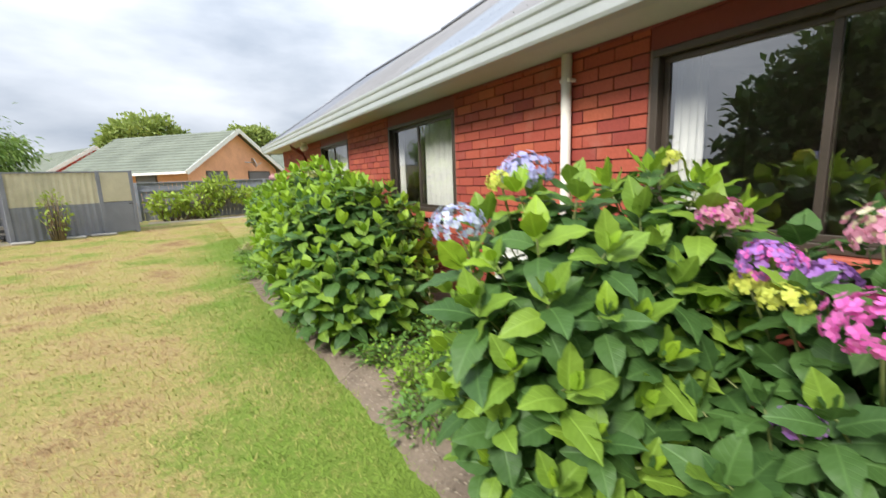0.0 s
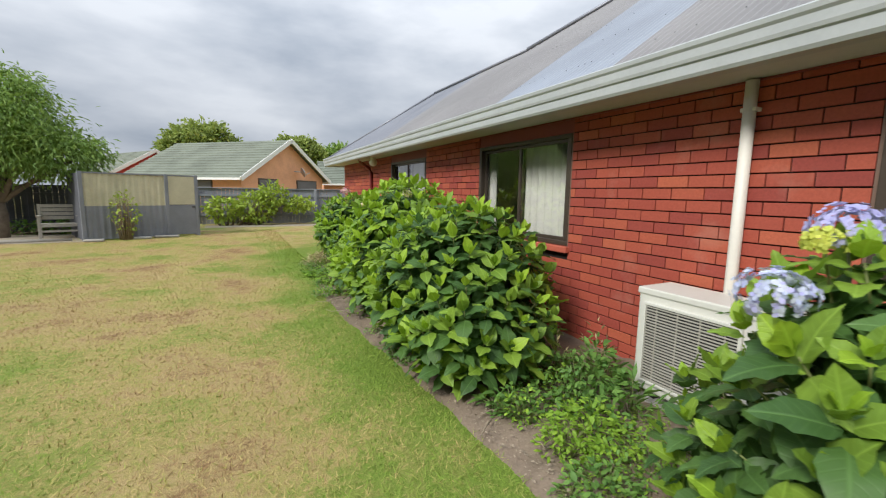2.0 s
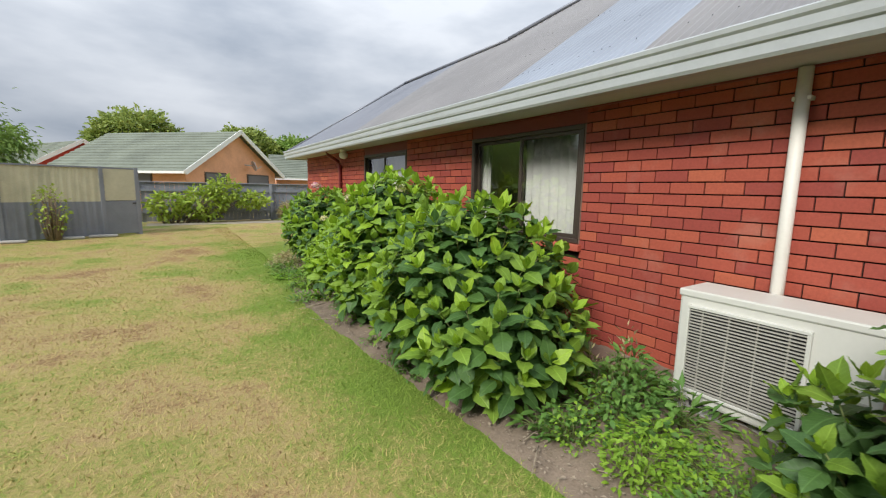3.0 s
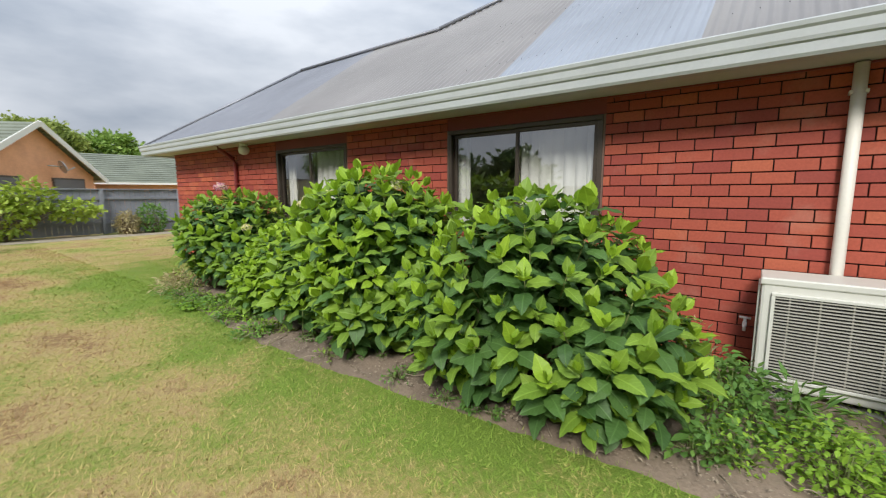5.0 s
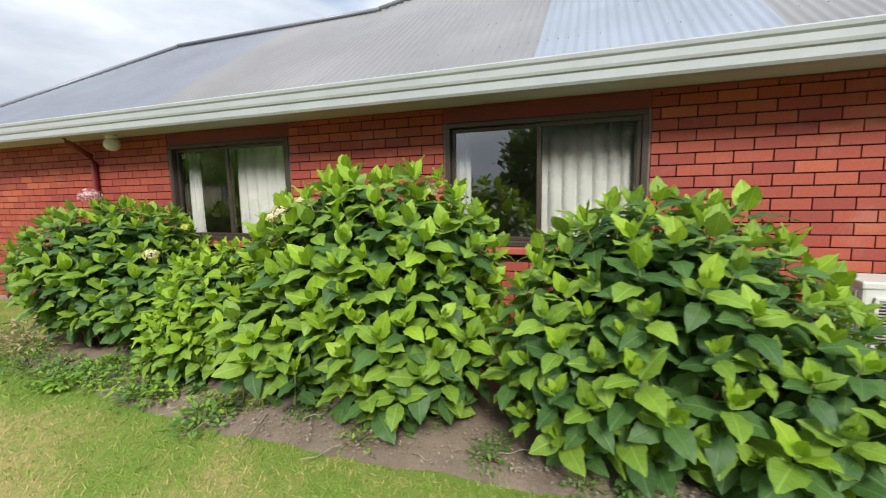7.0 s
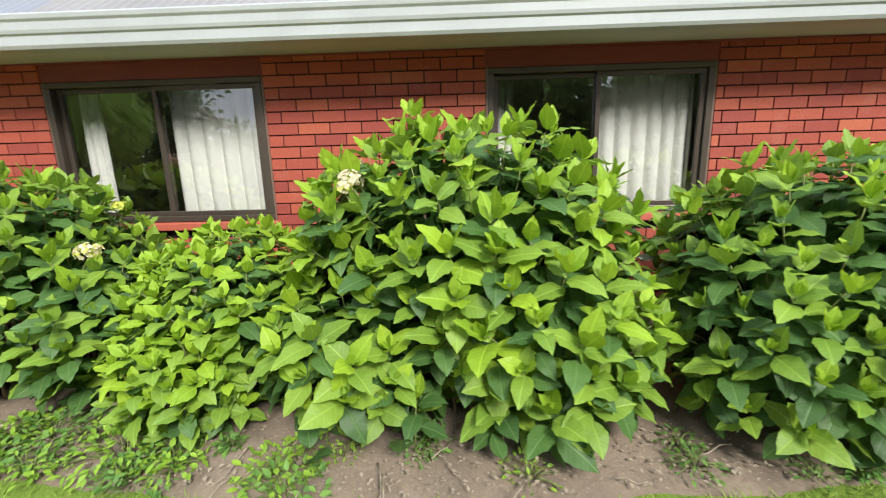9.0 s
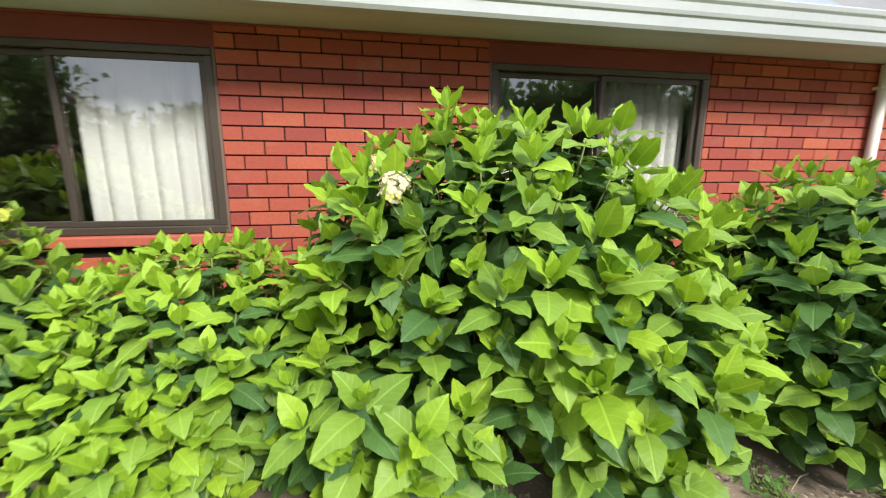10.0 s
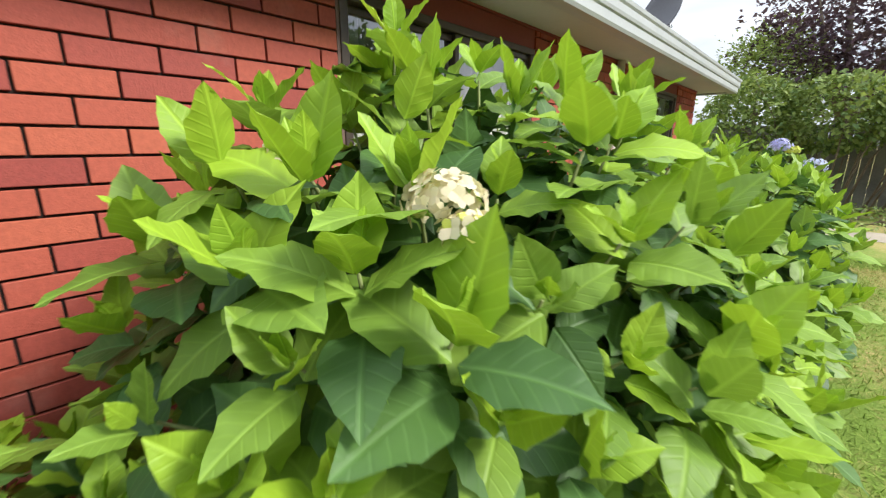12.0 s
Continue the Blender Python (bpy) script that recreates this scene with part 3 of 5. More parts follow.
curtain(-0.05, 0.16, WALL + 0.125, 3, "white curtain gathered at the window side")

# roof: one slope towards the lawn, hipped at both ends, lower over the far wing
PITCH = math.tan(radians(35))
GX, GZ, GFAR, GNEAR = 1.92, 2.31, 12.88, -1.6


def roof_reach(y):
    """How far in from the eaves the slope runs at y."""
    far = min(GFAR - y, 2.32)
    if y < 6.85:
        far = min(2.32 + (6.85 - y), 4.2)
    return max(0.0, min(far, y - GNEAR))


roof = tagged(new("roof"), "weathered grey corrugated iron roof with bluish sheets", "roof", kind="structure")


def roof_sheet(y0, y1, mat):
    vs, fs = [], []
    n = max(2, int(round((y1 - y0) / 0.0095)))
    for i in range(n + 1):
        y = y0 + (y1 - y0) * i / n
        h = 0.009 * math.sin(2 * math.pi * y / 0.076)
        r = roof_reach(y)
        for k in range(2):
            d = -0.05 + (r + 0.05) * k
            vs.append((GX + 0.05 + d, y, GZ - 0.01 + PITCH * d + h))
        if i:
            fs.append((2 * i - 2, 2 * i - 1, 2 * i + 1, 2 * i))
    part("roof_sheet", mesh_of("roof_sheet", vs, fs, mat, smooth=True), None, roof)


y = GNEAR
while y < GFAR - 0.01:
    e = min(y + 0.762, GFAR)
    c = (y + e) / 2
    roof_sheet(y, e, MAT["roof_blue"] if 3.0 < c < 4.4 else MAT["roof_mid"] if c > 8.6 else MAT["roof_grey"])
    y = e
# the hidden slopes close the roof
back = [(GX + 0.05, GNEAR, GZ - 0.06), (GX + 0.05, GFAR, GZ - 0.06), (4.24, GFAR - 2.32, GZ + PITCH * 2.27 - 0.03), (4.24, 6.85, GZ + PITCH * 2.27 - 0.03), (6.12, 4.97, GZ + PITCH * 4.15 - 0.03), (6.12, GNEAR + 4.2, GZ + PITCH * 4.15 - 0.03),
        (6.6, GFAR, GZ - 0.06), (10.2, 6.85, GZ - 0.06), (10.2, GNEAR, GZ - 0.06), (6.6, 6.85, GZ - 0.06)]
part("roof_back", mesh_of("roof_back", back, [(0, 5, 8), (1, 6, 2), (2, 6, 9, 3), (3, 9, 7, 4), (4, 7, 8, 5)], MAT["roof_grey"]), None, roof)
caps = []
for p, q in ((1, 2), (2, 3), (3, 4), (4, 5), (0, 5)):
    caps.append(([Vector(back[p]) + Vector((0, 0, 0.06)), Vector(back[q]) + Vector((0, 0, 0.05))], [0.028, 0.028]))
for c in caps:
    part("ridge_cap", tubes("ridge_cap", [c], MAT["roof_mid"], 8), None, roof)
rng_s = np.random.default_rng(3)
screws = bmesh.new()
for i in range(46):
    yy, d = rng_s.uniform(2.2, 5.4), rng_s.choice([0.35, 0.95, 1.55])
    bmesh.ops.create_cube(screws, size=0.005, matrix=Matrix.Translation((GX + 0.05 + d, round(yy / 0.076) * 0.076 + 0.019, GZ + PITCH * d + 0.004)))
part("roof_screws", screws, MAT["black"], roof)

tagged(part("soffit", cuboid((GX + 0.02, GNEAR + 0.05, SOFFIT), (WALL + 0.2, GFAR - 0.05, SOFFIT + 0.012)), MAT["soffit"]), "pale painted soffit boards under the eaves", "soffit", kind="structure")
tagged(part("soffit_far", cuboid((WALL + 0.2, FAR_END, SOFFIT), (6.6, GFAR - 0.05, SOFFIT + 0.012)), MAT["soffit"]), "pale painted soffit at the end of the house", "soffit", kind="structure")
tagged(part("soffit_near", cuboid((WALL + 0.2, GNEAR + 0.05, SOFFIT), (10, NEAR_END, SOFFIT + 0.012)), MAT["soffit"]), "pale painted soffit at the end of the house", "soffit", kind="structure")
tagged(part("trim", cuboid((WALL - 0.02, NEAR_END, SOFFIT - 0.014), (WALL + 0.003, FAR_END, SOFFIT - 0.002)), MAT["red_paint"]), "thin dark red trim under the soffit", "trim", kind="structure")

PROFILE = [(0.10, 0.0), (0.012, 0.0), (0.0, 0.02), (0.0, 0.075), (-0.012, 0.085), (-0.018, 0.105), (-0.018, 0.15), (-0.03, 0.165), (-0.034, 0.19), (-0.022, 0.20), (-0.008, 0.195), (0.0, 0.17), (0.10, 0.17)]


def gutter_run(a, b):
    vs, fs, n = [], [], len(PROFILE)
    for e in (a, b):
        for dx, dz in PROFILE:
            vs.append((e[0] + dx * e[2], e[1] + dx * e[3], 2.11 + dz))
    for i in range(n):
        j = (i + 1) % n
        fs.append((i, j, n + j, n + i))
    fs += [tuple(range(n)), tuple(range(2 * n - 1, n - 1, -1))]
    return mesh_of("gutter", vs, fs, MAT["gutter"])


gut = tagged(new("gutter"), "pale grey-green moulded metal gutter and fascia", "gutter", kind="structure")
part("gutter_front", gutter_run((GX, GNEAR, 1, 1), (GX, GFAR, 1, -1)), None, gut)
part("gutter_far", gutter_run((GX, GFAR, 1, -1), (6.6, GFAR, 1, -1)), None, gut)
part("gutter_near", gutter_run((GX, GNEAR, 1, 1), (10.2, GNEAR, 1, 1)), None, gut)


def downpipe(name, runs, material, brackets, label):
    ob = tagged(new(name), label, "downpipe")
    part("pipe", tubes("pipe", runs, material, 12), None, ob)
    for x, yy, z in brackets:
        part("bracket", cuboid((x - 0.038, yy - 0.045, z - 0.012), (x + 0.03, yy + 0.045, z + 0.012), 0.004), material, ob)
    return ob


downpipe("downpipe", [([(2.335, 2.15, 0.03), (2.335, 2.15, 2.12)], [0.036, 0.036])], MAT["pipe"], [(2.35, 2.15, 1.95)], "cream painted downpipe on the brick wall")
downpipe("downpipe", [([(2.05, 9.85, 2.13), (2.08, 9.85, 2.07), (2.32, 9.85, 1.93), (2.345, 9.85, 1.86), (2.345, 9.85, 0.03)], [0.036] * 5)], MAT["red_paint"], [(2.355, 9.85, 1.5)], "dark red painted downpipe with an elbow")

lamp = tagged(new("soffit_lamp"), "white globe lamp under the soffit, unlit", "outdoor lamp")
s = bmesh.new()
bmesh.ops.create_uvsphere(s, u_segments=20, v_segments=12, radius=0.085, matrix=Matrix.Translation((2.22, 9.3, 2.035)) @ Matrix.Diagonal((1, 1, 0.9, 1)))
part("globe", s, MAT["white"], lamp, smooth=True)
part("base", tubes("base", [([(2.22, 9.3, 2.10), (2.22, 9.3, 2.136)], [0.06, 0.065])], MAT["white"], 16), None, lamp)

tap = tagged(new("garden_tap"), "white garden tap on the brick wall", "tap")
part("spout", tubes("spout", [([(2.392, 2.60, 0.40), (2.31, 2.60, 0.40), (2.285, 2.60, 0.36)], [0.014, 0.014, 0.012])], MAT["white"], 10), None, tap)
part("tap_handle", tubes("tap_handle", [([(2.33, 2.60, 0.40), (2.33, 2.60, 0.44)], [0.01, 0.01]), ([(2.33, 2.565, 0.445), (2.33, 2.635, 0.445)], [0.009, 0.009])], MAT["white"], 8), None, tap)


def heat_pump():
    x0, x1, y0, y1, z0, z1 = 1.97, 2.30, 1.58, 2.53, 0.10, 0.80
    hp = tagged(new("heat_pump"), "off-white outdoor heat pump unit with a slatted grille", "heat pump")
    b = cuboid((x0, y0, z0), (x1, y1, z1), 0.018)
    part("casing", b, MAT["appliance"], hp)
    part("lid", cuboid((x0 - 0.008, y0 - 0.006, z1 - 0.035), (x1 + 0.006, y1 + 0.006, z1 + 0.012), 0.01), MAT["appliance"], hp)
    ga, gb, gc, gd = y0 + 0.30, y1 - 0.075, z0 + 0.085, z1 - 0.10
    # thin black sheet on the solid casing; its colour stands for the recess's shade
    part("grille_back", cuboid((x0 - 0.004, ga, gc), (x0 + 0.004, gb, gd)), MAT["black"], hp, "flat black sheet standing for the shaded recess behind the slats")
    fr = bmesh.new()
    for lo, hi in (((ga - 0.02, gd), (gb + 0.02, gd + 0.02)), ((ga - 0.02, gc - 0.02), (gb + 0.02, gc)), ((ga - 0.02, gc), (ga, gd)), ((gb, gc), (gb + 0.02, gd))):
        box(fr, (x0 - 0.022, lo[0], lo[1]), (x0 + 0.002, hi[0], hi[1]), 0.003)
    grille = part("grille_frame", fr, MAT["appliance"], hp)
    n = 26
    slat = None
    for i in range(n):
        z = gc + (gd - gc) * (i + 0.5) / n
        if slat is None:
            slat = cuboid((x0 - 0.020, ga, -0.0032), (x0 - 0.006, gb, 0.0032))
            me = bpy.data.meshes.new("slat")
            slat.to_mesh(me)
            me.materials.append(MAT["slat"])
        o = part("slat", me, None, grille)
        o.location.z = z
    for i in range(4):
        yy = ga + (gb - ga) * (i + 0.5) / 4
        part("upright", cuboid((x0 - 0.009, yy - 0.004, gc), (x0 - 0.004, yy + 0.004, gd)), MAT["slat"], grille)
    # one flat black sheet that shows through the openings of the grid
    part("side_coil", cuboid((x0 + 0.05, y1 - 0.002, z0 + 0.06), (x1 - 0.04, y1 + 0.004, z1 - 0.06)), MAT["black"], hp, "flat black sheet behind the side grid")
    gr = bmesh.new()
    for i in range(9):
        z = z0 + 0.06 + (z1 - z0 - 0.12) * i / 8
        box(gr, (x0 + 0.04, y1 + 0.002, z - 0.008), (x1 - 0.03, y1 + 0.012, z + 0.008))
    for i in range(5):
        x = x0 + 0.05 + (x1 - x0 - 0.09) * i / 4
        box(gr, (x - 0.008, y1 + 0.003, z0 + 0.05), (x + 0.008, y1 + 0.013, z1 - 0.05))
    part("side_grid", gr, MAT["appliance"], hp)
    for yy in (y0 + 0.12, y1 - 0.16):
        part("foot", cuboid((x0 + 0.02, yy, 0.06), (x1 - 0.02, yy + 0.05, z0 + 0.01)), MAT["black"], hp)
    part("nameplate", cuboid((x0 - 0.003, y0 + 0.05, z0 + 0.30), (x0 + 0.001, y0 + 0.2, z0 + 0.33)), MAT["slat"], hp)


heat_pump()
tagged(part("plinth", cuboid((1.92, 1.52, -0.05), (2.36, 2.58, 0.062), 0.012), MAT["concrete"]), "concrete slab under the heat pump", "slab")

dish = tagged(new("satellite_dish"), "grey satellite dish on the roof edge", "satellite dish")
dc, dd = Vector((2.86, -0.74, 3.20)), Vector((0.45, 0.85, 0.30)).normalized()
bm = bmesh.new()
rings, prev = [], None
da = dd.orthogonal().normalized()
db = dd.cross(da)
for i in range(6):
    r = 0.36 * i / 5
    rings.append([bm.verts.new(dc + dd * (0.28 * (r / 0.36) ** 2 * 0.36) + r * (math.cos(2 * math.pi * k / 24) * da + math.sin(2 * math.pi * k / 24) * db)) for k in range(24)] if i else [bm.verts.new(dc)])
for k in range(24):
    bm.faces.new((rings[0][0], rings[1][k], rings[1][(k + 1) % 24]))
    for i in range(1, 5):
        bm.faces.new((rings[i][k], rings[i + 1][k], rings[i + 1][(k + 1) % 24], rings[i][(k + 1) % 24]))
r = part("reflector", bm, MAT["dish"], dish, smooth=True)
r.modifiers.new("thick", "SOLIDIFY").thickness = 0.012
part("mast", tubes("mast", [([dc - dd * 0.02, dc - dd * 0.16 - Vector((0, 0, 0.1)), (2.95, -0.45, 2.95)], [0.022] * 3), ([dc - dd * 0.1, (2.75, -0.85, 2.86)], [0.012] * 2)], MAT["galv"], 8), None, dish)
part("feed_arm", tubes("feed_arm", [([dc - Vector((0, 0, 0.3)), dc + dd * 0.45 - Vector((0, 0, 0.18))], [0.012] * 2), ([dc + dd * 0.45 - Vector((0, 0, 0.2)), dc + dd * 0.40 - Vector((0, 0, 0.1))], [0.035, 0.03])], MAT["galv"], 8), None, dish)


# ---- hydrangeas ----
LEAVES = [leaf_shape(-0.06, 0.34, 0.315, 10), leaf_shape(0.26, 0.22, 0.33, 10), leaf_shape(0.46, 0.14, 0.325, 10)]
LEAF_MESH = {}
for cls, key in enumerate(("hy_young", "hy_mid", "hy_old_shade")):
    for v in range(3):
        LEAF_MESH[cls, v] = mesh_of("leaf", LEAVES[v][0], LEAVES[v][1], MAT[key], LEAVES[v][2], smooth=True)


def bush_points(rng, lobes, n, low=-0.75):
    """Places on the outer skin of a lump of rounded lobes, with the way out."""
    out, way = [], []
    tot = sum(l[3] * l[4] + l[4] * l[5] + l[3] * l[5] for l in lobes)
    for i, l in enumerate(lobes):
        k = int(n * (l[3] * l[4] + l[4] * l[5] + l[3] * l[5]) / tot * 1.4)
        d = unit(rng, k)
        d = d[d[:, 2] > low]
        c, r = np.array(l[:3]), np.array(l[3:6])
        p = c + d * r * rng.uniform(0.92, 1.05, (len(d), 1))
        nrm = d / r
        nrm /= np.linalg.norm(nrm, axis=1, keepdims=True)
        ok = p[:, 2] > 0.1
        for j, m in enumerate(lobes):
            if j != i:
                ok &= ((((p - np.array(m[:3])) / np.array(m[3:6])) ** 2).sum(1) > 0.86)
        out.append(p[ok])
        way.append(nrm[ok])
    return np.concatenate(out), np.concatenate(way)


def spread(p, w, gap):
    """Thins places that crowd one another."""
    keep = []
    for i in range(len(p)):
        if not keep or np.min(((p[keep] - p[i]) ** 2).sum(1)) > gap * gap:
            keep.append(i)
    return p[keep], w[keep]


def floret_head(name, centre, radius, key, rng, parent, label, squash=0.75, key2=None):
    """A round head of four-petalled florets."""
    n = int(150 * (radius / 0.09) ** 2 * 0.7) + 20
    d = unit(rng, n)
    d = d[d[:, 2] > -0.55]
    pl, di, up, sz = [], [], [], []
    for v in d:
        a = Vector(v).orthogonal().normalized()
        b = Vector(v).cross(a)
        w0 = rng.uniform(0, 6.28)
        c = np.array(centre) + v * radius * np.array((1, 1, squash)) * rng.uniform(0.74, 1.08)
        v = v + rng.normal(size=3) * 0.25
        for q in range(4):
            w = w0 + q * math.pi / 2
            t = np.array(a * math.cos(w) + b * math.sin(w)) + 0.22 * v
            pl.append(c)
            di.append(t)
            up.append(v)
            sz.append(rng.uniform(0.012, 0.019))
    petal = (np.array([(0, 0.08, 0), (0.55, 0.48, 0.05), (1, 0.2, 0), (1, -0.2, 0), (0.55, -0.48, 0.05), (0, -0.08, 0)]), [(0, 1, 4, 5), (1, 2, 3, 4)], np.zeros((6, 2)))
    idx = (rng.random(len(pl)) < 0.3).astype(int) if key2 else None
    me = strewn(name, petal, np.array(pl), frames_of(np.array(di), np.array(up)), sz, [MAT[key], MAT[key2 or key]], idx)
    return part(name, me, None, parent, label)


def hydrangea(label, lobes, seed, tips, gap, size, singles=240, young=0.5, heads=(), base=None, shade=0.0, leaf_low=-0.75, extra=(), light=0.0):
    rng = np.random.default_rng(seed)
    c0 = np.array(lobes[0][:3])
    bx, by = base or (c0[0], c0[1])
    bush = empty("hydrangea_bush", bx, by, 0.03, label=label, category="shrub", group="hydrangeas along the wall")
    off = np.array((bx, by, 0.03))
    p, w = bush_points(rng, lobes, tips * 4, leaf_low)
    o = rng.permutation(len(p))
    p, w = spread(p[o], w[o], gap)
    if len(extra):
        p, w = np.concatenate([p, np.array(extra)]), np.concatenate([w, np.tile((0.0, -0.1, 1.0), (len(extra), 1))])
    pl, di, up, sz, cl, va = [], [], [], [], [], []
    for q, v in zip(p, w):
        axis = v * 0.55 + np.array((0, 0, 0.9)) + rng.normal(size=3) * 0.14
        axis /= np.linalg.norm(axis)
        a = np.array(Vector(axis).orthogonal().normalized())
        b = np.cross(axis, a)
        w0 = rng.uniform(0, 6.28)
        s = size * rng.uniform(0.75, 1.2)
        # pale tip colour grows commoner upwards: new growth, with shade painted low down
        pale_tip = rng.random() < young * (0.6 + 0.6 * v[2])
        pairs = 5 if rng.random() < 0.75 else 4
        for k in range(pairs):
            tilt = (0.26, 0.62, 1.02, 1.36, 1.62)[k] + rng.normal() * 0.10
            scale = (0.46, 0.82, 1.0, 1.0, 0.95)[k]
            for h in range(2):
                az = w0 + k * math.pi / 2 + h * math.pi + rng.normal() * 0.10
                d = axis * math.cos(tilt) + (a * math.cos(az) + b * math.sin(az)) * math.sin(tilt)
                if k > 0:
                    d = d + np.array((0, 0, -0.14 * (k > 1)))
                pl.append(q - axis * (0.0, 0.010, 0.034, 0.068, 0.125)[k] * size / 0.13 + d * 0.015)
                di.append(d)
                up.append(axis + 0.07 * rng.normal(size=3))
                sz.append(s * scale * rng.uniform(0.85, 1.12))
                r = rng.random()
                # higher shade picks darker leaf colours, painting shade onto the bush
                cl.append(0 if k == 0 and r > shade * 0.4 or (k == 1 and pale_tip and r > shade * 0.7) else 1 if k == 1 or (k == 2 and r > 0.1 + shade) or (k == 3 and r > 0.72) else 2)
                # pale shift skips low-facing tips; their darker colour stands for shade below
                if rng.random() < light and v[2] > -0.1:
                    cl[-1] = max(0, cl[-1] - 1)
                # at full shade most leaves take the dark colour in place of cast shade
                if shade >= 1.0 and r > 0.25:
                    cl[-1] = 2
                va.append(min(2, (0, 0, 1, 1, 1)[k] + int(rng.random() < 0.3)))
    # inner leaves, mostly in the dark colour that stands for shade inside
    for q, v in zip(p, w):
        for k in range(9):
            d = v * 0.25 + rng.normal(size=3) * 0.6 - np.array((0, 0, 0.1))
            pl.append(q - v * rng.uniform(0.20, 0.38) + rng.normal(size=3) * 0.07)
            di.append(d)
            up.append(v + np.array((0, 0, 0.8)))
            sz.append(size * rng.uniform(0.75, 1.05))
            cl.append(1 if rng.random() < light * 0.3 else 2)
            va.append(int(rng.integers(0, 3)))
    pl, di, up, sz, cl, va = (np.array(k) for k in (pl, di, up, sz, cl, va))
    di = di / np.linalg.norm(di, axis=1, keepdims=True)
    up = up + 1e-3
    T = frames_of(di, up)
    ok = (pl[:, 2] + np.minimum(0, di[:, 2]) * sz > 0.05) & (pl[:, 0] + di[:, 0] * sz < WALL - 0.03)
    pl, T, sz, cl, va = pl[ok], T[ok], sz[ok], cl[ok], va[ok]
    # the leaves on the lawn side are single parts
    order = np.argsort(pl[:, 0] - 0.35 * pl[:, 2])
    one = order[:singles]
    for i in one:
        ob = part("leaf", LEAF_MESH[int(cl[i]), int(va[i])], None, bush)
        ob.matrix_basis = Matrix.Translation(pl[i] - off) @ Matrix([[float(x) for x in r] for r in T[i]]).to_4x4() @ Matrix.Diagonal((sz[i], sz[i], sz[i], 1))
    rest = np.ones(len(pl), dtype=bool)
    rest[one] = False
    vs, fs, uv, ix = [], [], [], []
    base_i = 0
    for v in range(3):
        m = rest & (va == v)
        k = len(LEAVES[v][0])
        allv = np.einsum("nij,kj->nki", T[m], LEAVES[v][0]) * sz[m][:, None, None] + (pl[m] - off)[:, None, :]
        vs.append(allv.reshape(-1, 3))
        uv.append(np.tile(LEAVES[v][2], (m.sum(), 1)))
        for i, c in enumerate(cl[m]):
            for q in LEAVES[v][1]:
                fs.append(tuple(base_i + i * k + j for j in q))
                ix.append(c)
        base_i += int(m.sum()) * k
    tagged(part("foliage", mesh_of("foliage", np.concatenate(vs), fs, [MAT["hy_young"], MAT["hy_mid"], MAT["hy_old_shade"]], np.concatenate(uv), ix, True), None, bush), kind="stuff")
    # canes from the ground to the tips
    fine = []
    for i, (q, v) in enumerate(zip(p, w)):
        g = np.array((bx + 0.45 * (q[0] - bx), by + 0.45 * (q[1] - by), 0.0)) * (1, 1, 0) + (0, 0, 0.01)
        mid = g * 0.5 + q * 0.5 - v * 0.12
        tip = q - v * 0.02
        fine.append(([tip - off, (tip - v * 0.14 - np.array((0, 0, 0.10))) - off], [0.003, 0.005]))
        if i % 3 == 0:
            part("cane", tubes("cane", [([g - off, mid - off, tip - v * 0.14 - np.array((0, 0, 0.10)) - off], [0.009, 0.007, 0.005])], MAT["wood_stem"], 5), None, bush, "brown woody cane")
    # thin green stems below the tips, joined in one mesh
    tagged(part("undergrowth", tubes("undergrowth", fine, MAT["stem"], 4), None, bush), kind="stuff")
    for c, r, key, key2, text in heads:
        floret_head("flower_head", np.array(c) - off, r, key, rng, bush, text, key2=key2)
        part("flower_stalk", tubes("flower_stalk", [([np.array(c) - off - np.array((0, 0, 0.02)), np.array(c) - off - np.array((0.0, 0, 0.22)) + 0.2 * (np.array((bx, by, 0.8)) - np.array(c)) * (1, 1, 0)], [0.004, 0.005])], MAT["stem"], 5), None, bush)
    return bush


# lobes: centre x, y, z and half sizes
hydrangea("leafy green hydrangea with lilac-blue and pale blue heads", [(1.17, 1.07, 0.70, 0.48, 0.38, 0.60), (1.62, 1.00, 0.80, 0.42, 0.38, 0.54), (1.10, 0.98, 0.42, 0.38, 0.33, 0.36), (1.36, 1.45, 0.40, 0.36, 0.34, 0.36)], 11, 340, 0.140, 0.148, 290, 0.55,
          [((1.08, 1.19, 1.33), 0.10, "f_blue", None, "lilac-blue flower head"), ((0.98, 1.20, 1.30), 0.055, "f_yellow", None, "yellow-green opening flower head"), ((0.80, 1.23, 1.16), 0.095, "f_white", "f_blue", "pale blue and white flower head"),
           ((1.75, 1.05, 1.37), 0.05, "f_yellow", None, "yellow-green bud head"), ((1.50, 0.70, 1.17), 0.075, "f_dusty", "f_pink", "pink flower head"), ((1.30, 1.60, 0.52), 0.07, "f_dusty", "f_purple", "small pink flower head")], shade=0.4)
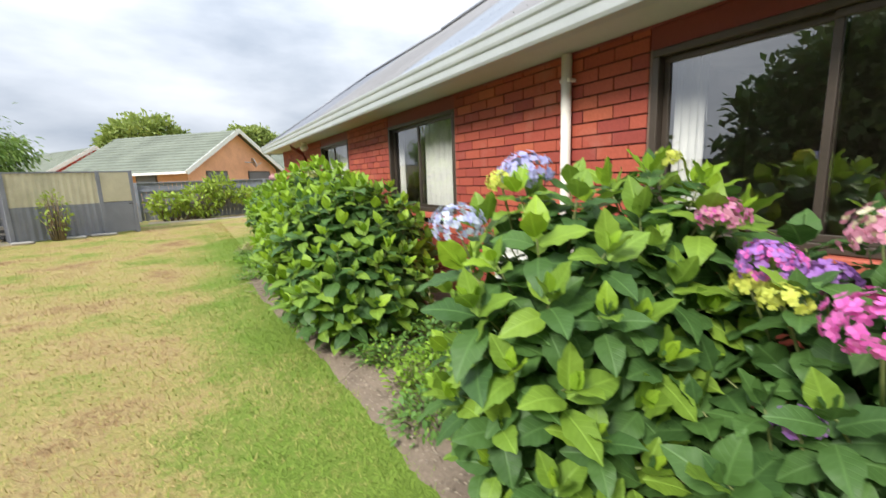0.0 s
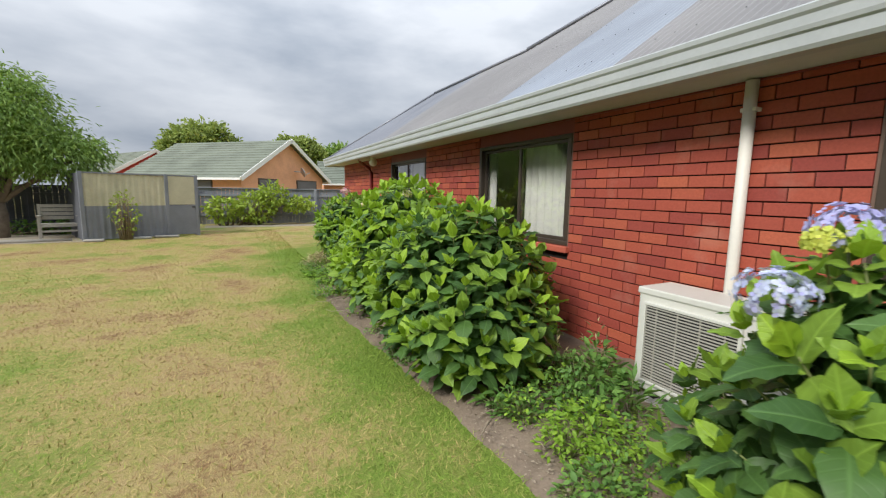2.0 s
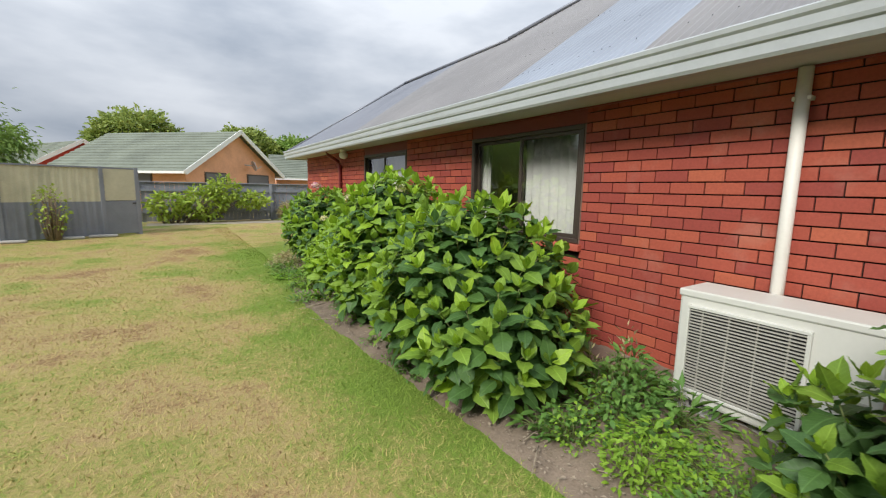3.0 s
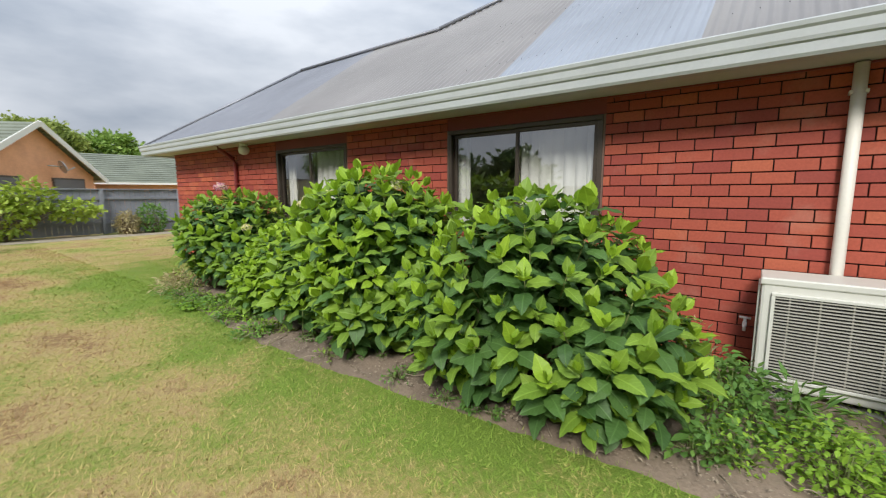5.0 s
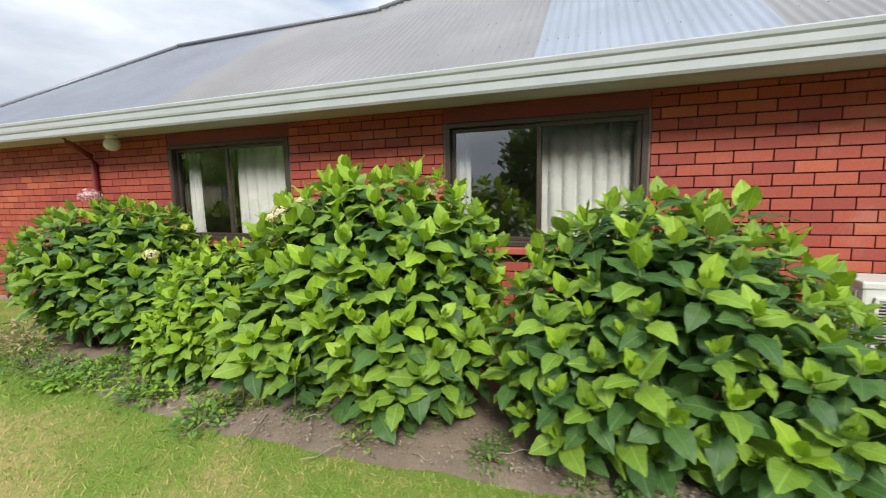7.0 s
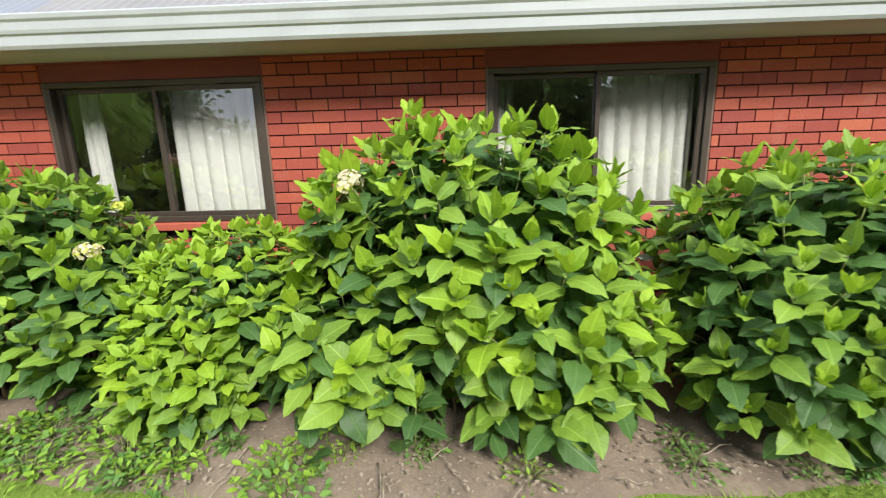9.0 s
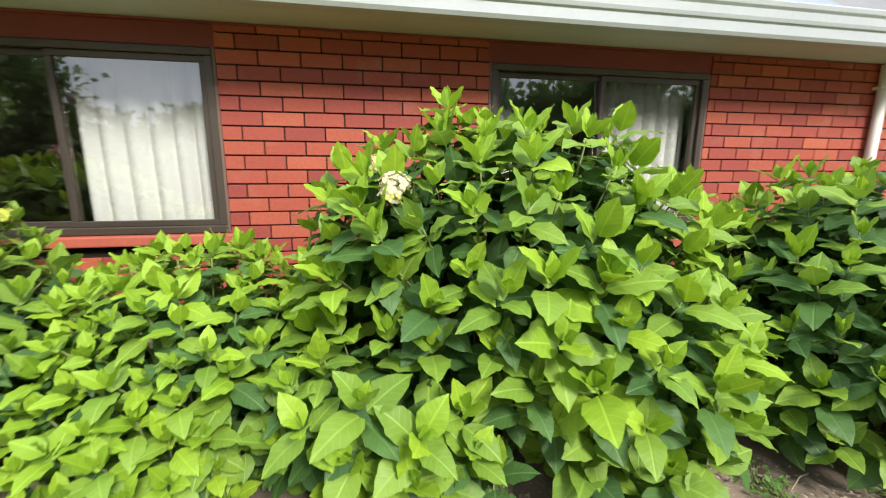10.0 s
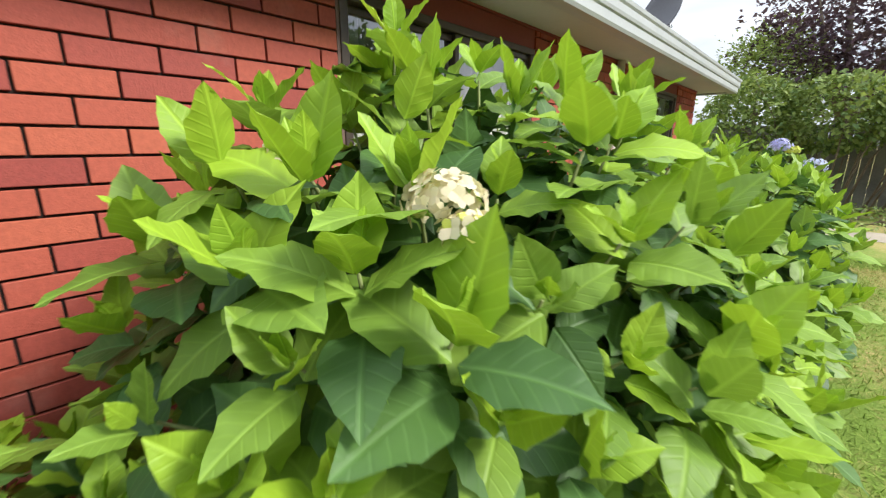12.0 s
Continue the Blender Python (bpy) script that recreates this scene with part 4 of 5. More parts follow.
# shade=1.0 darkens the leaf colour where this bush would lie in shade
hydrangea("hydrangea coloured dark for shade, with pink and purple heads", [(1.66, 0.25, 0.60, 0.52, 0.48, 0.56), (1.45, 0.42, 0.40, 0.40, 0.30, 0.38)], 12, 170, 0.165, 0.155, 170, 0.0,
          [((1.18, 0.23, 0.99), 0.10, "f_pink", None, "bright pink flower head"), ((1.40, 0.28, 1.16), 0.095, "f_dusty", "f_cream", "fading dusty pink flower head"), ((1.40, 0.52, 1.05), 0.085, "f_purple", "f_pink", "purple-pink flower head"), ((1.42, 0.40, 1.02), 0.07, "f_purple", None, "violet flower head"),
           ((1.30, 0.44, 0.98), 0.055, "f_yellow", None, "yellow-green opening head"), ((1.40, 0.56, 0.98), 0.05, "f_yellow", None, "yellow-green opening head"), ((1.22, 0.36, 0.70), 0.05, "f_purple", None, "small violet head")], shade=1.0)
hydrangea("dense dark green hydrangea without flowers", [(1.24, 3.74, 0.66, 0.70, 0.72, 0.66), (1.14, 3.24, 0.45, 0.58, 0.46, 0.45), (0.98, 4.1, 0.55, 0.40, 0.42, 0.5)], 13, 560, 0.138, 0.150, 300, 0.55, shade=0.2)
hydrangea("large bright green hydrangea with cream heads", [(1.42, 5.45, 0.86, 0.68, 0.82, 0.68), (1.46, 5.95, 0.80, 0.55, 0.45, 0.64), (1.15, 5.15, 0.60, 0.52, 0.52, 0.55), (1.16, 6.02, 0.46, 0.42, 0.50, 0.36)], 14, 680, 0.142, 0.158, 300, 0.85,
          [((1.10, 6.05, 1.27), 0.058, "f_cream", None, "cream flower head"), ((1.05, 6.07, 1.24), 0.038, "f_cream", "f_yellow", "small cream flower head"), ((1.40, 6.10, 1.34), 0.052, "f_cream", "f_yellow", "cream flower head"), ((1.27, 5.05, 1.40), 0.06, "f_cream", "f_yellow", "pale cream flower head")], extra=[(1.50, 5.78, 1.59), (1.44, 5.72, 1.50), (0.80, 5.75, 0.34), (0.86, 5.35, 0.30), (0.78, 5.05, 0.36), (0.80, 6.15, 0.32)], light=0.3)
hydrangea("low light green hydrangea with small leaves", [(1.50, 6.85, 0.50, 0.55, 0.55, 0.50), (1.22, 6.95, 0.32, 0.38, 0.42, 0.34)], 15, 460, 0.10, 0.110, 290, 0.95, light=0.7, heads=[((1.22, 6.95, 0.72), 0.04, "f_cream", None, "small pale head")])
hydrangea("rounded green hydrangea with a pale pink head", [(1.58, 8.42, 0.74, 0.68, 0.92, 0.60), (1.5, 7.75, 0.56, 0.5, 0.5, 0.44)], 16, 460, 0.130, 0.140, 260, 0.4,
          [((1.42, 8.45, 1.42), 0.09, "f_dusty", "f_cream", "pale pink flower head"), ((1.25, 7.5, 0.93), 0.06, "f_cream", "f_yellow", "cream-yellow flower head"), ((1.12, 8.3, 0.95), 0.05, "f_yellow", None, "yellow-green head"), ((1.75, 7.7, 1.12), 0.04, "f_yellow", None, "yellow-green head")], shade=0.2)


# ---- weeds ----
def weed(x, y, r, h, key, seed, n, leaf, label, shape=SMALL, spiky=0.0):
    rng = np.random.default_rng(seed)
    ob = empty("weed", x, y, 0.03, label=label, category="weed", group="weeds in the bed")
    a, u = rng.uniform(0, 6.28, n), rng.random(n) ** 0.6
    p = np.stack([r * u * np.cos(a), r * u * np.sin(a), h * rng.random(n) * (1.1 - 0.7 * u)], 1)
    d = np.stack([np.cos(a), np.sin(a), rng.normal(size=n) * 0.4 + 0.15 + spiky], 1) + rng.normal(size=(n, 3)) * 0.4
    tagged(part("leaves", strewn("leaves", shape, p, frames_of(d, np.tile((0.05, 0.02, 1.0), (n, 1)) + rng.normal(size=(n, 3)) * 0.3), rng.uniform(0.6, 1.25, n) * leaf, MAT[key]), None, ob), kind="stuff")
    # thin stems of the weed, joined in one mesh
    tagged(part("undergrowth", tubes("undergrowth", [([(0.3 * q[0], 0.3 * q[1], 0.0), q * 0.6 + (0, 0, 0.01), q], [0.003, 0.002, 0.0015]) for q in p[:: max(1, n // 24)]], MAT["stem"], 4), None, ob), kind="stuff")
    return ob


weed(1.55, 2.62, 0.40, 0.36, "weed", 21, 700, 0.055, "tangled green weed beside the heat pump")
weed(1.85, 2.75, 0.26, 0.38, "weed", 22, 300, 0.07, "broad-leaved green weed against the wall")
weed(1.72, 2.32, 0.20, 0.26, "weed", 23, 70, 0.12, "long-leaved green weed in the bed", SLIM, 0.5)
weed(1.25, 2.22, 0.26, 0.26, "lime", 24, 620, 0.04, "bright lime green ferny weed")
weed(1.30, 1.85, 0.45, 0.13, "lime", 25, 750, 0.030, "low spreading green weed")
weed(1.75, 1.90, 0.42, 0.12, "lime", 26, 700, 0.030, "low spreading green weed")
weed(0.98, 2.75, 0.13, 0.12, "weed", 27, 36, 0.075, "small broad-leaved seedling in the soil")
weed(0.92, 1.85, 0.20, 0.14, "weed", 28, 160, 0.045, "low green weed near the lawn edge")
weed(0.95, 5.15, 0.14, 0.22, "weed", 29, 50, 0.10, "young hydrangea shoot in the soil")
weed(0.90, 5.70, 0.10, 0.10, "weed", 30, 60, 0.04, "little weed in the bare soil")
weed(0.80, 6.30, 0.15, 0.08, "lime", 31, 120, 0.03, "little weed in the bare soil")
weed(0.85, 7.15, 0.24, 0.12, "lime", 32, 200, 0.045, "low green weed near the lawn edge")
weed(0.95, 7.60, 0.26, 0.12, "weed", 33, 220, 0.05, "low green weed near the lawn edge")
weed(1.05, 9.0, 0.35, 0.14, "straw", 34, 260, 0.09, "pale dry weeds at the end of the bed", SLIM)
weed(1.30, 9.5, 0.35, 0.16, "straw", 35, 240, 0.10, "pale dry weeds at the end of the bed", SLIM)
weed(0.75, 4.55, 0.12, 0.07, "weed", 36, 70, 0.03, "little weed in the bare soil")
weed(1.95, 2.85, 0.14, 0.50, "straw", 37, 60, 0.06, "dry seeding stalks by the wall", SLIM, 1.6)
weed(1.60, 2.9, 0.16, 0.45, "straw", 38, 50, 0.05, "dry seeding stalks by the wall", SLIM, 1.6)
weed(1.15, -0.25, 0.25, 0.40, "weed", 39, 140, 0.12, "long-leaved plant at the edge of the bed", SLIM, 0.4)

rng_e = np.random.default_rng(91)
for i in range(20):
    wy = 6.1 + 2.9 * rng_e.random()
    weed(bed_edge(wy) + rng_e.uniform(-0.06, 0.32), wy, rng_e.uniform(0.10, 0.22), rng_e.uniform(0.05, 0.11), ("lime", "weed", "lime")[i % 3], 300 + i, int(rng_e.uniform(60, 150)), rng_e.uniform(0.025, 0.05), "low green weed creeping over the lawn edge")
for i in range(7):
    wy = 1.9 + 0.8 * rng_e.random()
    weed(rng_e.uniform(1.0, 1.45), wy, rng_e.uniform(0.12, 0.2), rng_e.uniform(0.15, 0.32), ("weed", "lime")[i % 2], 330 + i, 150, rng_e.uniform(0.03, 0.06), "upright leafy green weed between the hydrangeas")
rng_w = np.random.default_rng(90)
for i in range(22):
    wy = rng_w.uniform(1.2, 10.2)
    weed(bed_edge(wy) + rng_w.uniform(0.02, 0.45), wy, rng_w.uniform(0.05, 0.14), rng_w.uniform(0.04, 0.09), ("weed", "lime")[i % 2], 200 + i, int(rng_w.uniform(25, 90)), rng_w.uniform(0.022, 0.045), "little green seedling weed in the bare soil")


def twig(x, y, length, turn, bend):
    a = radians(turn)
    p = [(x + length * t * math.cos(a) - bend * t * t * math.sin(a), y + length * t * math.sin(a) + bend * t * t * math.cos(a), 0.055 + 0.012 * math.sin(7 * t)) for t in (0, 0.35, 0.7, 1)]
    tagged(part("twig", tubes("twig", [(p, [0.004, 0.0035, 0.003, 0.002])], MAT["chip"], 5)), "dry pale twig lying on the soil", "twig", "twigs on the bed")


for i in range(16):
    wy = rng_w.uniform(2.2, 9.5)
    twig(bed_edge(wy) + rng_w.uniform(0.05, 0.3), wy, rng_w.uniform(0.10, 0.32), rng_w.uniform(0, 360), rng_w.uniform(-0.05, 0.05))

# ---- trees ----
def tree(name, x, y, height, trunk, lobes, seed, n, leaf, key, label, shape=TINY, droop=0.0, fork=0.35):
    rng = np.random.default_rng(seed)
    ob = empty(name, x, y, 0, label=label, category="tree")
    pts, ways = [], []
    vol = np.array([l[3] * l[4] * l[5] for l in lobes]) ** 0.67
    for l, k in zip(lobes, (n * vol / vol.sum()).astype(int)):
        clump = unit(rng, max(6, k // 26)) * rng.uniform(0.55, 1.0, (max(6, k // 26), 1))
        c = clump[rng.integers(0, len(clump), k)]
        d = c + rng.normal(size=(k, 3)) * 0.15
        pts.append(np.array(l[:3]) + d * np.array(l[3:6]))
        ways.append(d + rng.normal(size=(k, 3)) * 0.7 + (0, 0, -droop))
    p, w = np.concatenate(pts), np.concatenate(ways)
    up = rng.normal(size=p.shape) * 0.6 + (0, 0, 1)
    tagged(part("crown", strewn("crown", shape, p, frames_of(w, up), rng.uniform(0.65, 1.3, len(p)) * leaf, MAT[key]), None, ob), kind="stuff")
    top = lobes[0]
    f = np.array((0.0, 0.0, height * fork))
    runs = [([(0, 0, -0.1), f * 0.5 + (0.03, 0.02, 0), f], [trunk * 1.25, trunk, trunk * 0.85])]
    for l in lobes:
        for i in range(3):
            t = np.array(l[:3]) + unit(rng, 1)[0] * np.array(l[3:6]) * 0.6
            runs.append(([f * rng.uniform(0.7, 1.0), f * 0.4 + t * 0.6 + rng.normal(size=3) * 0.1, t], [trunk * 0.55, trunk * 0.3, trunk * 0.08]))
    part("trunk", tubes("trunk", runs, MAT["bark"], 8), None, ob, "grey-brown forked trunk and limbs")
    return ob


tree("fruit_tree", -6.17, 16.4, 4.6, 0.14, [(0.1, 0, 2.9, 1.7, 1.5, 1.3), (-1.2, 0.2, 2.8, 1.5, 1.4, 1.1), (1.3, -0.1, 2.35, 1.2, 1.1, 0.8), (0.2, 0.1, 3.8, 1.1, 1.0, 0.8)], 51, 26000, 0.17, "peach", "leafy fruit tree with drooping narrow leaves", SLIM, 0.9, 0.26)
tree("background_tree", -2.6, 44, 7, 0.25, [(0, 0, 5.6, 2.4, 2.2, 1.6), (-1.6, 0, 4.8, 1.6, 2, 1.2), (2.0, 0, 4.7, 1.8, 2, 1.2)], 52, 7000, 0.42, "far_leaf", "rounded green tree behind the neighbouring houses")
tree("background_tree", 6.0, 48, 8, 0.25, [(0, 0, 5.7, 2.4, 2.2, 1.3), (1.6, 0, 5.1, 1.5, 2, 1.0)], 53, 6000, 0.42, "far_leaf", "rounded green tree behind the neighbouring houses")
tree("background_tree", 18.2, 44, 7, 0.25, [(0, 0, 4.6, 2.0, 2.0, 1.3), (-1.6, 0, 4.2, 1.3, 2, 1.0)], 54, 6000, 0.42, "far_leaf", "rounded green tree behind the neighbouring houses")
tree("background_tree", 11.3, 50, 7, 0.25, [(0, 0, 5.3, 1.9, 2.0, 1.4), (1.3, 0, 4.7, 1.5, 2, 1.1), (-1.3, 0, 4.7, 1.4, 2, 1.1)], 50, 6000, 0.42, "peach", "rounded darker green tree behind the neighbouring houses")
tree("purple_tree", 0.6, -8.2, 6.5, 0.2, [(0, 0, 4.2, 2.0, 1.6, 1.9), (-1.6, 0.2, 4.4, 1.5, 1.4, 1.6), (1.0, 0.5, 3.6, 1.2, 1, 1.3)], 55, 9500, 0.15, "purple_leaf", "purple-leaved tree above the ivy hedge")
tree("hedge_tree", 2.3, -7.4, 4.2, 0.15, [(0, 0, 2.8, 1.2, 1.0, 1.3)], 56, 5000, 0.10, "far_leaf", "yellowish green tree beside the house end")
tree("boundary_tree", -11.5, 2.5, 8, 0.3, [(0, 1.5, 3.2, 2.0, 1.9, 2.1), (0, 3.4, 2.2, 1.8, 1.6, 1.7), (0, -1.2, 2.4, 1.8, 1.8, 2.0)], 57, 14000, 0.34, "dark_leaf", "tall dark tree on the opposite boundary")
tree("boundary_tree", -11.8, 12, 5, 0.3, [(0, 0, 2.0, 1.2, 1.6, 1.1), (0, 6.5, 3.4, 1.6, 2.8, 2.6), (0, 2.6, 1.6, 1.4, 1.8, 1.2)], 58, 10000, 0.34, "dark_leaf", "tall dark tree on the opposite boundary")
tree("boundary_tree", -11.0, -4.0, 8, 0.3, [(0, 0, 3.4, 2.0, 2.2, 2.0), (0, 2.6, 2.4, 1.8, 2.0, 1.8), (0, -2.4, 2.6, 1.8, 2.2, 1.8)], 59, 14000, 0.34, "dark_leaf", "tall dark tree on the opposite boundary")


def leafy_bank(name, lobes, seed, n, leaf, key, label, category, shape=TINY, sprigs=0.0):
    rng = np.random.default_rng(seed)
    x, y = lobes[0][0], lobes[0][1]
    ob = empty(name, x, y, 0, label=label, category=category)
    pts, ways = [], []
    vol = np.array([l[3] * l[4] + l[4] * l[5] + l[3] * l[5] for l in lobes])
    for l, k in zip(lobes, (n * vol / vol.sum()).astype(int)):
        d = unit(rng, k)
        s = rng.uniform(0.75, 1.06 + sprigs, (k, 1))
        pts.append(np.array(l[:3]) + d * np.array(l[3:6]) * s - (x, y, 0))
        ways.append(d * 0.5 + rng.normal(size=(k, 3)) * 0.7 + (0, 0, -0.3))
    p, w = np.concatenate(pts), np.concatenate(ways)
    ok = p[:, 2] > 0.02
    p, w = p[ok], w[ok]
    up = rng.normal(size=p.shape) * 0.5 + (0, 0.3, 1)
    tagged(part("leaves", strewn("leaves", shape, p, frames_of(w, up), rng.uniform(0.6, 1.3, len(p)) * leaf, MAT[key]), None, ob), kind="stuff")
    runs = [([(0.4 * q[0], 0.4 * q[1], 0), q * 0.7, q], [0.02, 0.012, 0.004]) for q in p[:: max(1, len(p) // 40)]]
    # woody stems inside the bank, joined in one mesh
    tagged(part("undergrowth", tubes("undergrowth", runs, MAT["wood_stem"], 5), None, ob), kind="stuff")
    return ob


leafy_bank("ivy_hedge", [(0.7, -5.2, 1.95, 1.0, 0.7, 0.75), (-0.9, -5.4, 2.0, 1.2, 0.7, 0.75), (2.1, -5.2, 1.6, 1.0, 0.7, 1.2), (-2.8, -5.5, 1.9, 1.3, 0.6, 0.7)], 61, 13000, 0.125, "ivy", "variegated ivy hanging over the timber fence", "ivy")
leafy_bank("ground_ivy", [(0.2, -4.0, 0.05, 1.6, 1.1, 0.22), (-1.8, -4.0, 0.05, 1.6, 1.1, 0.2)], 62, 4500, 0.06, "ivy", "ground ivy below the timber fence", "ivy")
leafy_bank("fence_vine", [(-0.75, 19.4, 0.65, 0.55, 0.4, 0.42), (0.4, 19.4, 0.75, 0.7, 0.45, 0.55), (1.1, 19.4, 1.25, 0.5, 0.35, 0.42), (2.1, 19.4, 0.85, 0.6, 0.35, 0.25)], 63, 1900, 0.19, "vine", "sprawling yellow-green vine on the grey fence", "climbing plant", sprigs=0.15)
leafy_bank("fence_shrub", [(4.1, 19.4, 0.5, 0.45, 0.3, 0.5)], 64, 900, 0.10, "weed", "small green shrub with white flowers at the fence", "shrub")
leafy_bank("dry_grass_clump", [(3.4, 19.4, 0.35, 0.3, 0.25, 0.4)], 65, 600, 0.16, "straw", "tall yellow dry weeds at the fence", "weeds", SLIM)
leafy_bank("fence_weeds", [(-6.5, 17.3, 0.15, 1.6, 0.3, 0.25), (-4.8, 17.2, 0.2, 0.6, 0.3, 0.3)], 66, 900, 0.12, "weed", "low green weeds under the dark fence", "weeds")

# ---- fences, shed, bench ----
def fence(name, x0, y0, x1, y1, h, material, label, posts=2.3, board=0.15, rails=(0.35, 1.15), single=True):
    L = math.hypot(x1 - x0, y1 - y0)
    ob = empty(name, x0, y0, 0, label=label, category="fence")
    ob.rotation_euler.z = math.atan2(y1 - y0, x1 - x0)
    rng = np.random.default_rng(int(L * 10))
    me = bpy.data.meshes.new("board")
    b = cuboid((0, -0.01, 0.03), (board - 0.006, 0.01, h), 0.003)
    b.to_mesh(me)
    b.free()
    me.materials.append(material)
    for i in range(int(L / board)):
        o = part("board", me, None, ob)
        o.location = (i * board, rng.uniform(-0.003, 0.003), rng.uniform(-0.02, 0.01))
    for k in range(int(L / posts) + 1):
        part("post", cuboid((k * posts - 0.05, -0.115, -0.05), (k * posts + 0.05, -0.012, h + 0.03), 0.006), material, ob)
    for z in rails:
        part("rail", cuboid((0, -0.06, z), (L, -0.012, z + 0.09), 0.004), material, ob)
    part("cap", cuboid((0, -0.07, h - 0.01), (L, 0.04, h + 0.03), 0.004), material, ob)
    return ob


fence("fence", -1.7, 20.0, 14.0, 20.0, 1.48, MAT["fence_grey"], "grey stained timber fence with posts and cap")
fence("fence", -14.0, 17.9, -4.2, 17.9, 1.45, MAT["fence"], "dark grey timber fence behind the fruit tree")
fence("fence", -12.6, 17.9, -12.6, -6.0, 1.6, MAT["fence"], "dark timber fence on the opposite boundary", board=0.3)
fence("fence", -12.6, -6.2, 12.0, -6.2, 1.75, MAT["fence_old"], "weathered timber fence behind the ivy", board=0.2)


def shed():
    """A small iron lean-to: cream above grey, with a flush gate at one end."""
    a, b = Vector((-3.98, 14.74, 0)), Vector((-1.44, 15.72, 0))
    L = (b - a).length
    ob = empty("garden_shed", a.x, a.y, 0, label="low corrugated iron shed, cream above grey, with a gate", category="shed")
    ob.rotation_euler.z = math.atan2(b.y - a.y, b.x - a.x)
    seam = L * 0.70

    def iron(name, x0, x1, z0, z1, mat, off=0.0):
        vs, fs = [], []
        n = int((x1 - x0) / 0.025)
        for i in range(n + 1):
            x = x0 + (x1 - x0) * i / n
            d = off + 0.012 * math.sin(2 * math.pi * x / 0.15)
            vs += [(x, d, z0), (x, d, z1)]
            if i:
                fs.append((2 * i - 2, 2 * i, 2 * i + 1, 2 * i - 1))
        part(name, mesh_of(name, vs, fs, mat, smooth=True), None, ob)

    iron("lower_sheet", 0, seam, 0.03, 0.93, MAT["shed_grey"], -0.012)
    iron("upper_sheet", 0, seam, 0.90, 1.80, MAT["shed_cream"])
    g = part("gate", cuboid((seam + 0.07, -0.03, 0.05), (L - 0.03, 0.0, 0.93), 0.005), MAT["shed_grey"], ob, "flat grey gate panel")
    part("gate_top", cuboid((seam + 0.07, -0.025, 0.95), (L - 0.03, 0.0, 1.80), 0.005), MAT["shed_cream"], ob, "cream upper gate panel")
    part("latch", cuboid((L - 0.14, -0.05, 0.86), (L - 0.05, -0.03, 0.89)), MAT["black"], g)
    for x in (0.0, seam + 0.03, L):
        part("post", cuboid((x - 0.045, -0.05, -0.05), (x + 0.045, 0.05, 1.84), 0.005), MAT["shed_grey"], ob)
    part("side_wall", cuboid((-0.02, 0.06, 0), (0.02, 2.2, 1.8)), MAT["fence"], ob, "dark side wall")
    part("back_wall", cuboid((0, 2.2, 0), (L, 2.24, 1.7)), MAT["fence"], ob)
    part("end_wall", cuboid((L - 0.02, 0.06, 0), (L + 0.02, 2.2, 1.75)), MAT["fence"], ob)
    part("top_rail", cuboid((0, -0.03, 1.79), (L, 0.02, 1.83)), MAT["shed_grey"], ob)


shed()
leafy_bank("sparse_shrub", [(-3.1, 14.85, 0.75, 0.32, 0.2, 0.55)], 67, 220, 0.09, "vine", "nearly bare twiggy shrub against the shed", "shrub", sprigs=0.1)
for i, (x, yy, sx) in enumerate(((-3.75, 14.55, 0.22), (-2.9, 14.95, 0.35), (-2.2, 15.2, 0.3))):
    b = cuboid((x - sx, yy - 0.08, 0), (x + sx, yy + 0.08, 0.07), 0.03)
    tagged(part("edging_stone", b, MAT["concrete"]), "pale stone lying along the shed foot", "stone", "edging stones")
tagged(part("edging_pole", tubes("edging_pole", [([(-7.6, 14.7, 0.03), (-5.6, 14.75, 0.04), (-4.3, 14.9, 0.03)], [0.045, 0.05, 0.04])], MAT["bench"], 8)), "grey weathered pole edging the dirt", "log")


def bench():
    ob = empty("garden_chair", -4.75, 15.75, 0, label="weathered grey wooden garden chair beside the shed", category="chair")
    ob.rotation_euler.z = radians(14)
    for x in (-0.4, 0.4):
        part("leg", cuboid((x - 0.03, -0.27, 0), (x + 0.03, -0.21, 0.62), 0.006), MAT["bench"], ob)
        part("leg", cuboid((x - 0.03, 0.21, 0), (x + 0.03, 0.27, 0.95), 0.006), MAT["bench"], ob)
        part("armrest", cuboid((x - 0.045, -0.3, 0.62), (x + 0.045, 0.25, 0.65), 0.006), MAT["bench"], ob)
    for i in range(4):
        part("seat_slat", cuboid((-0.4, -0.26 + 0.125 * i, 0.40), (0.4, -0.16 + 0.125 * i, 0.425), 0.004), MAT["bench"], ob)
    for i in range(4):
        part("back_slat", cuboid((-0.37, 0.225, 0.52 + 0.11 * i), (0.37, 0.25, 0.61 + 0.11 * i), 0.004), MAT["bench"], ob)
    part("stretcher", cuboid((-0.4, -0.26, 0.2), (0.4, -0.22, 0.25)), MAT["bench"], ob)
    part("stretcher", cuboid((-0.4, -0.26, 0.34), (0.4, -0.22, 0.40)), MAT["bench"], ob)


bench()

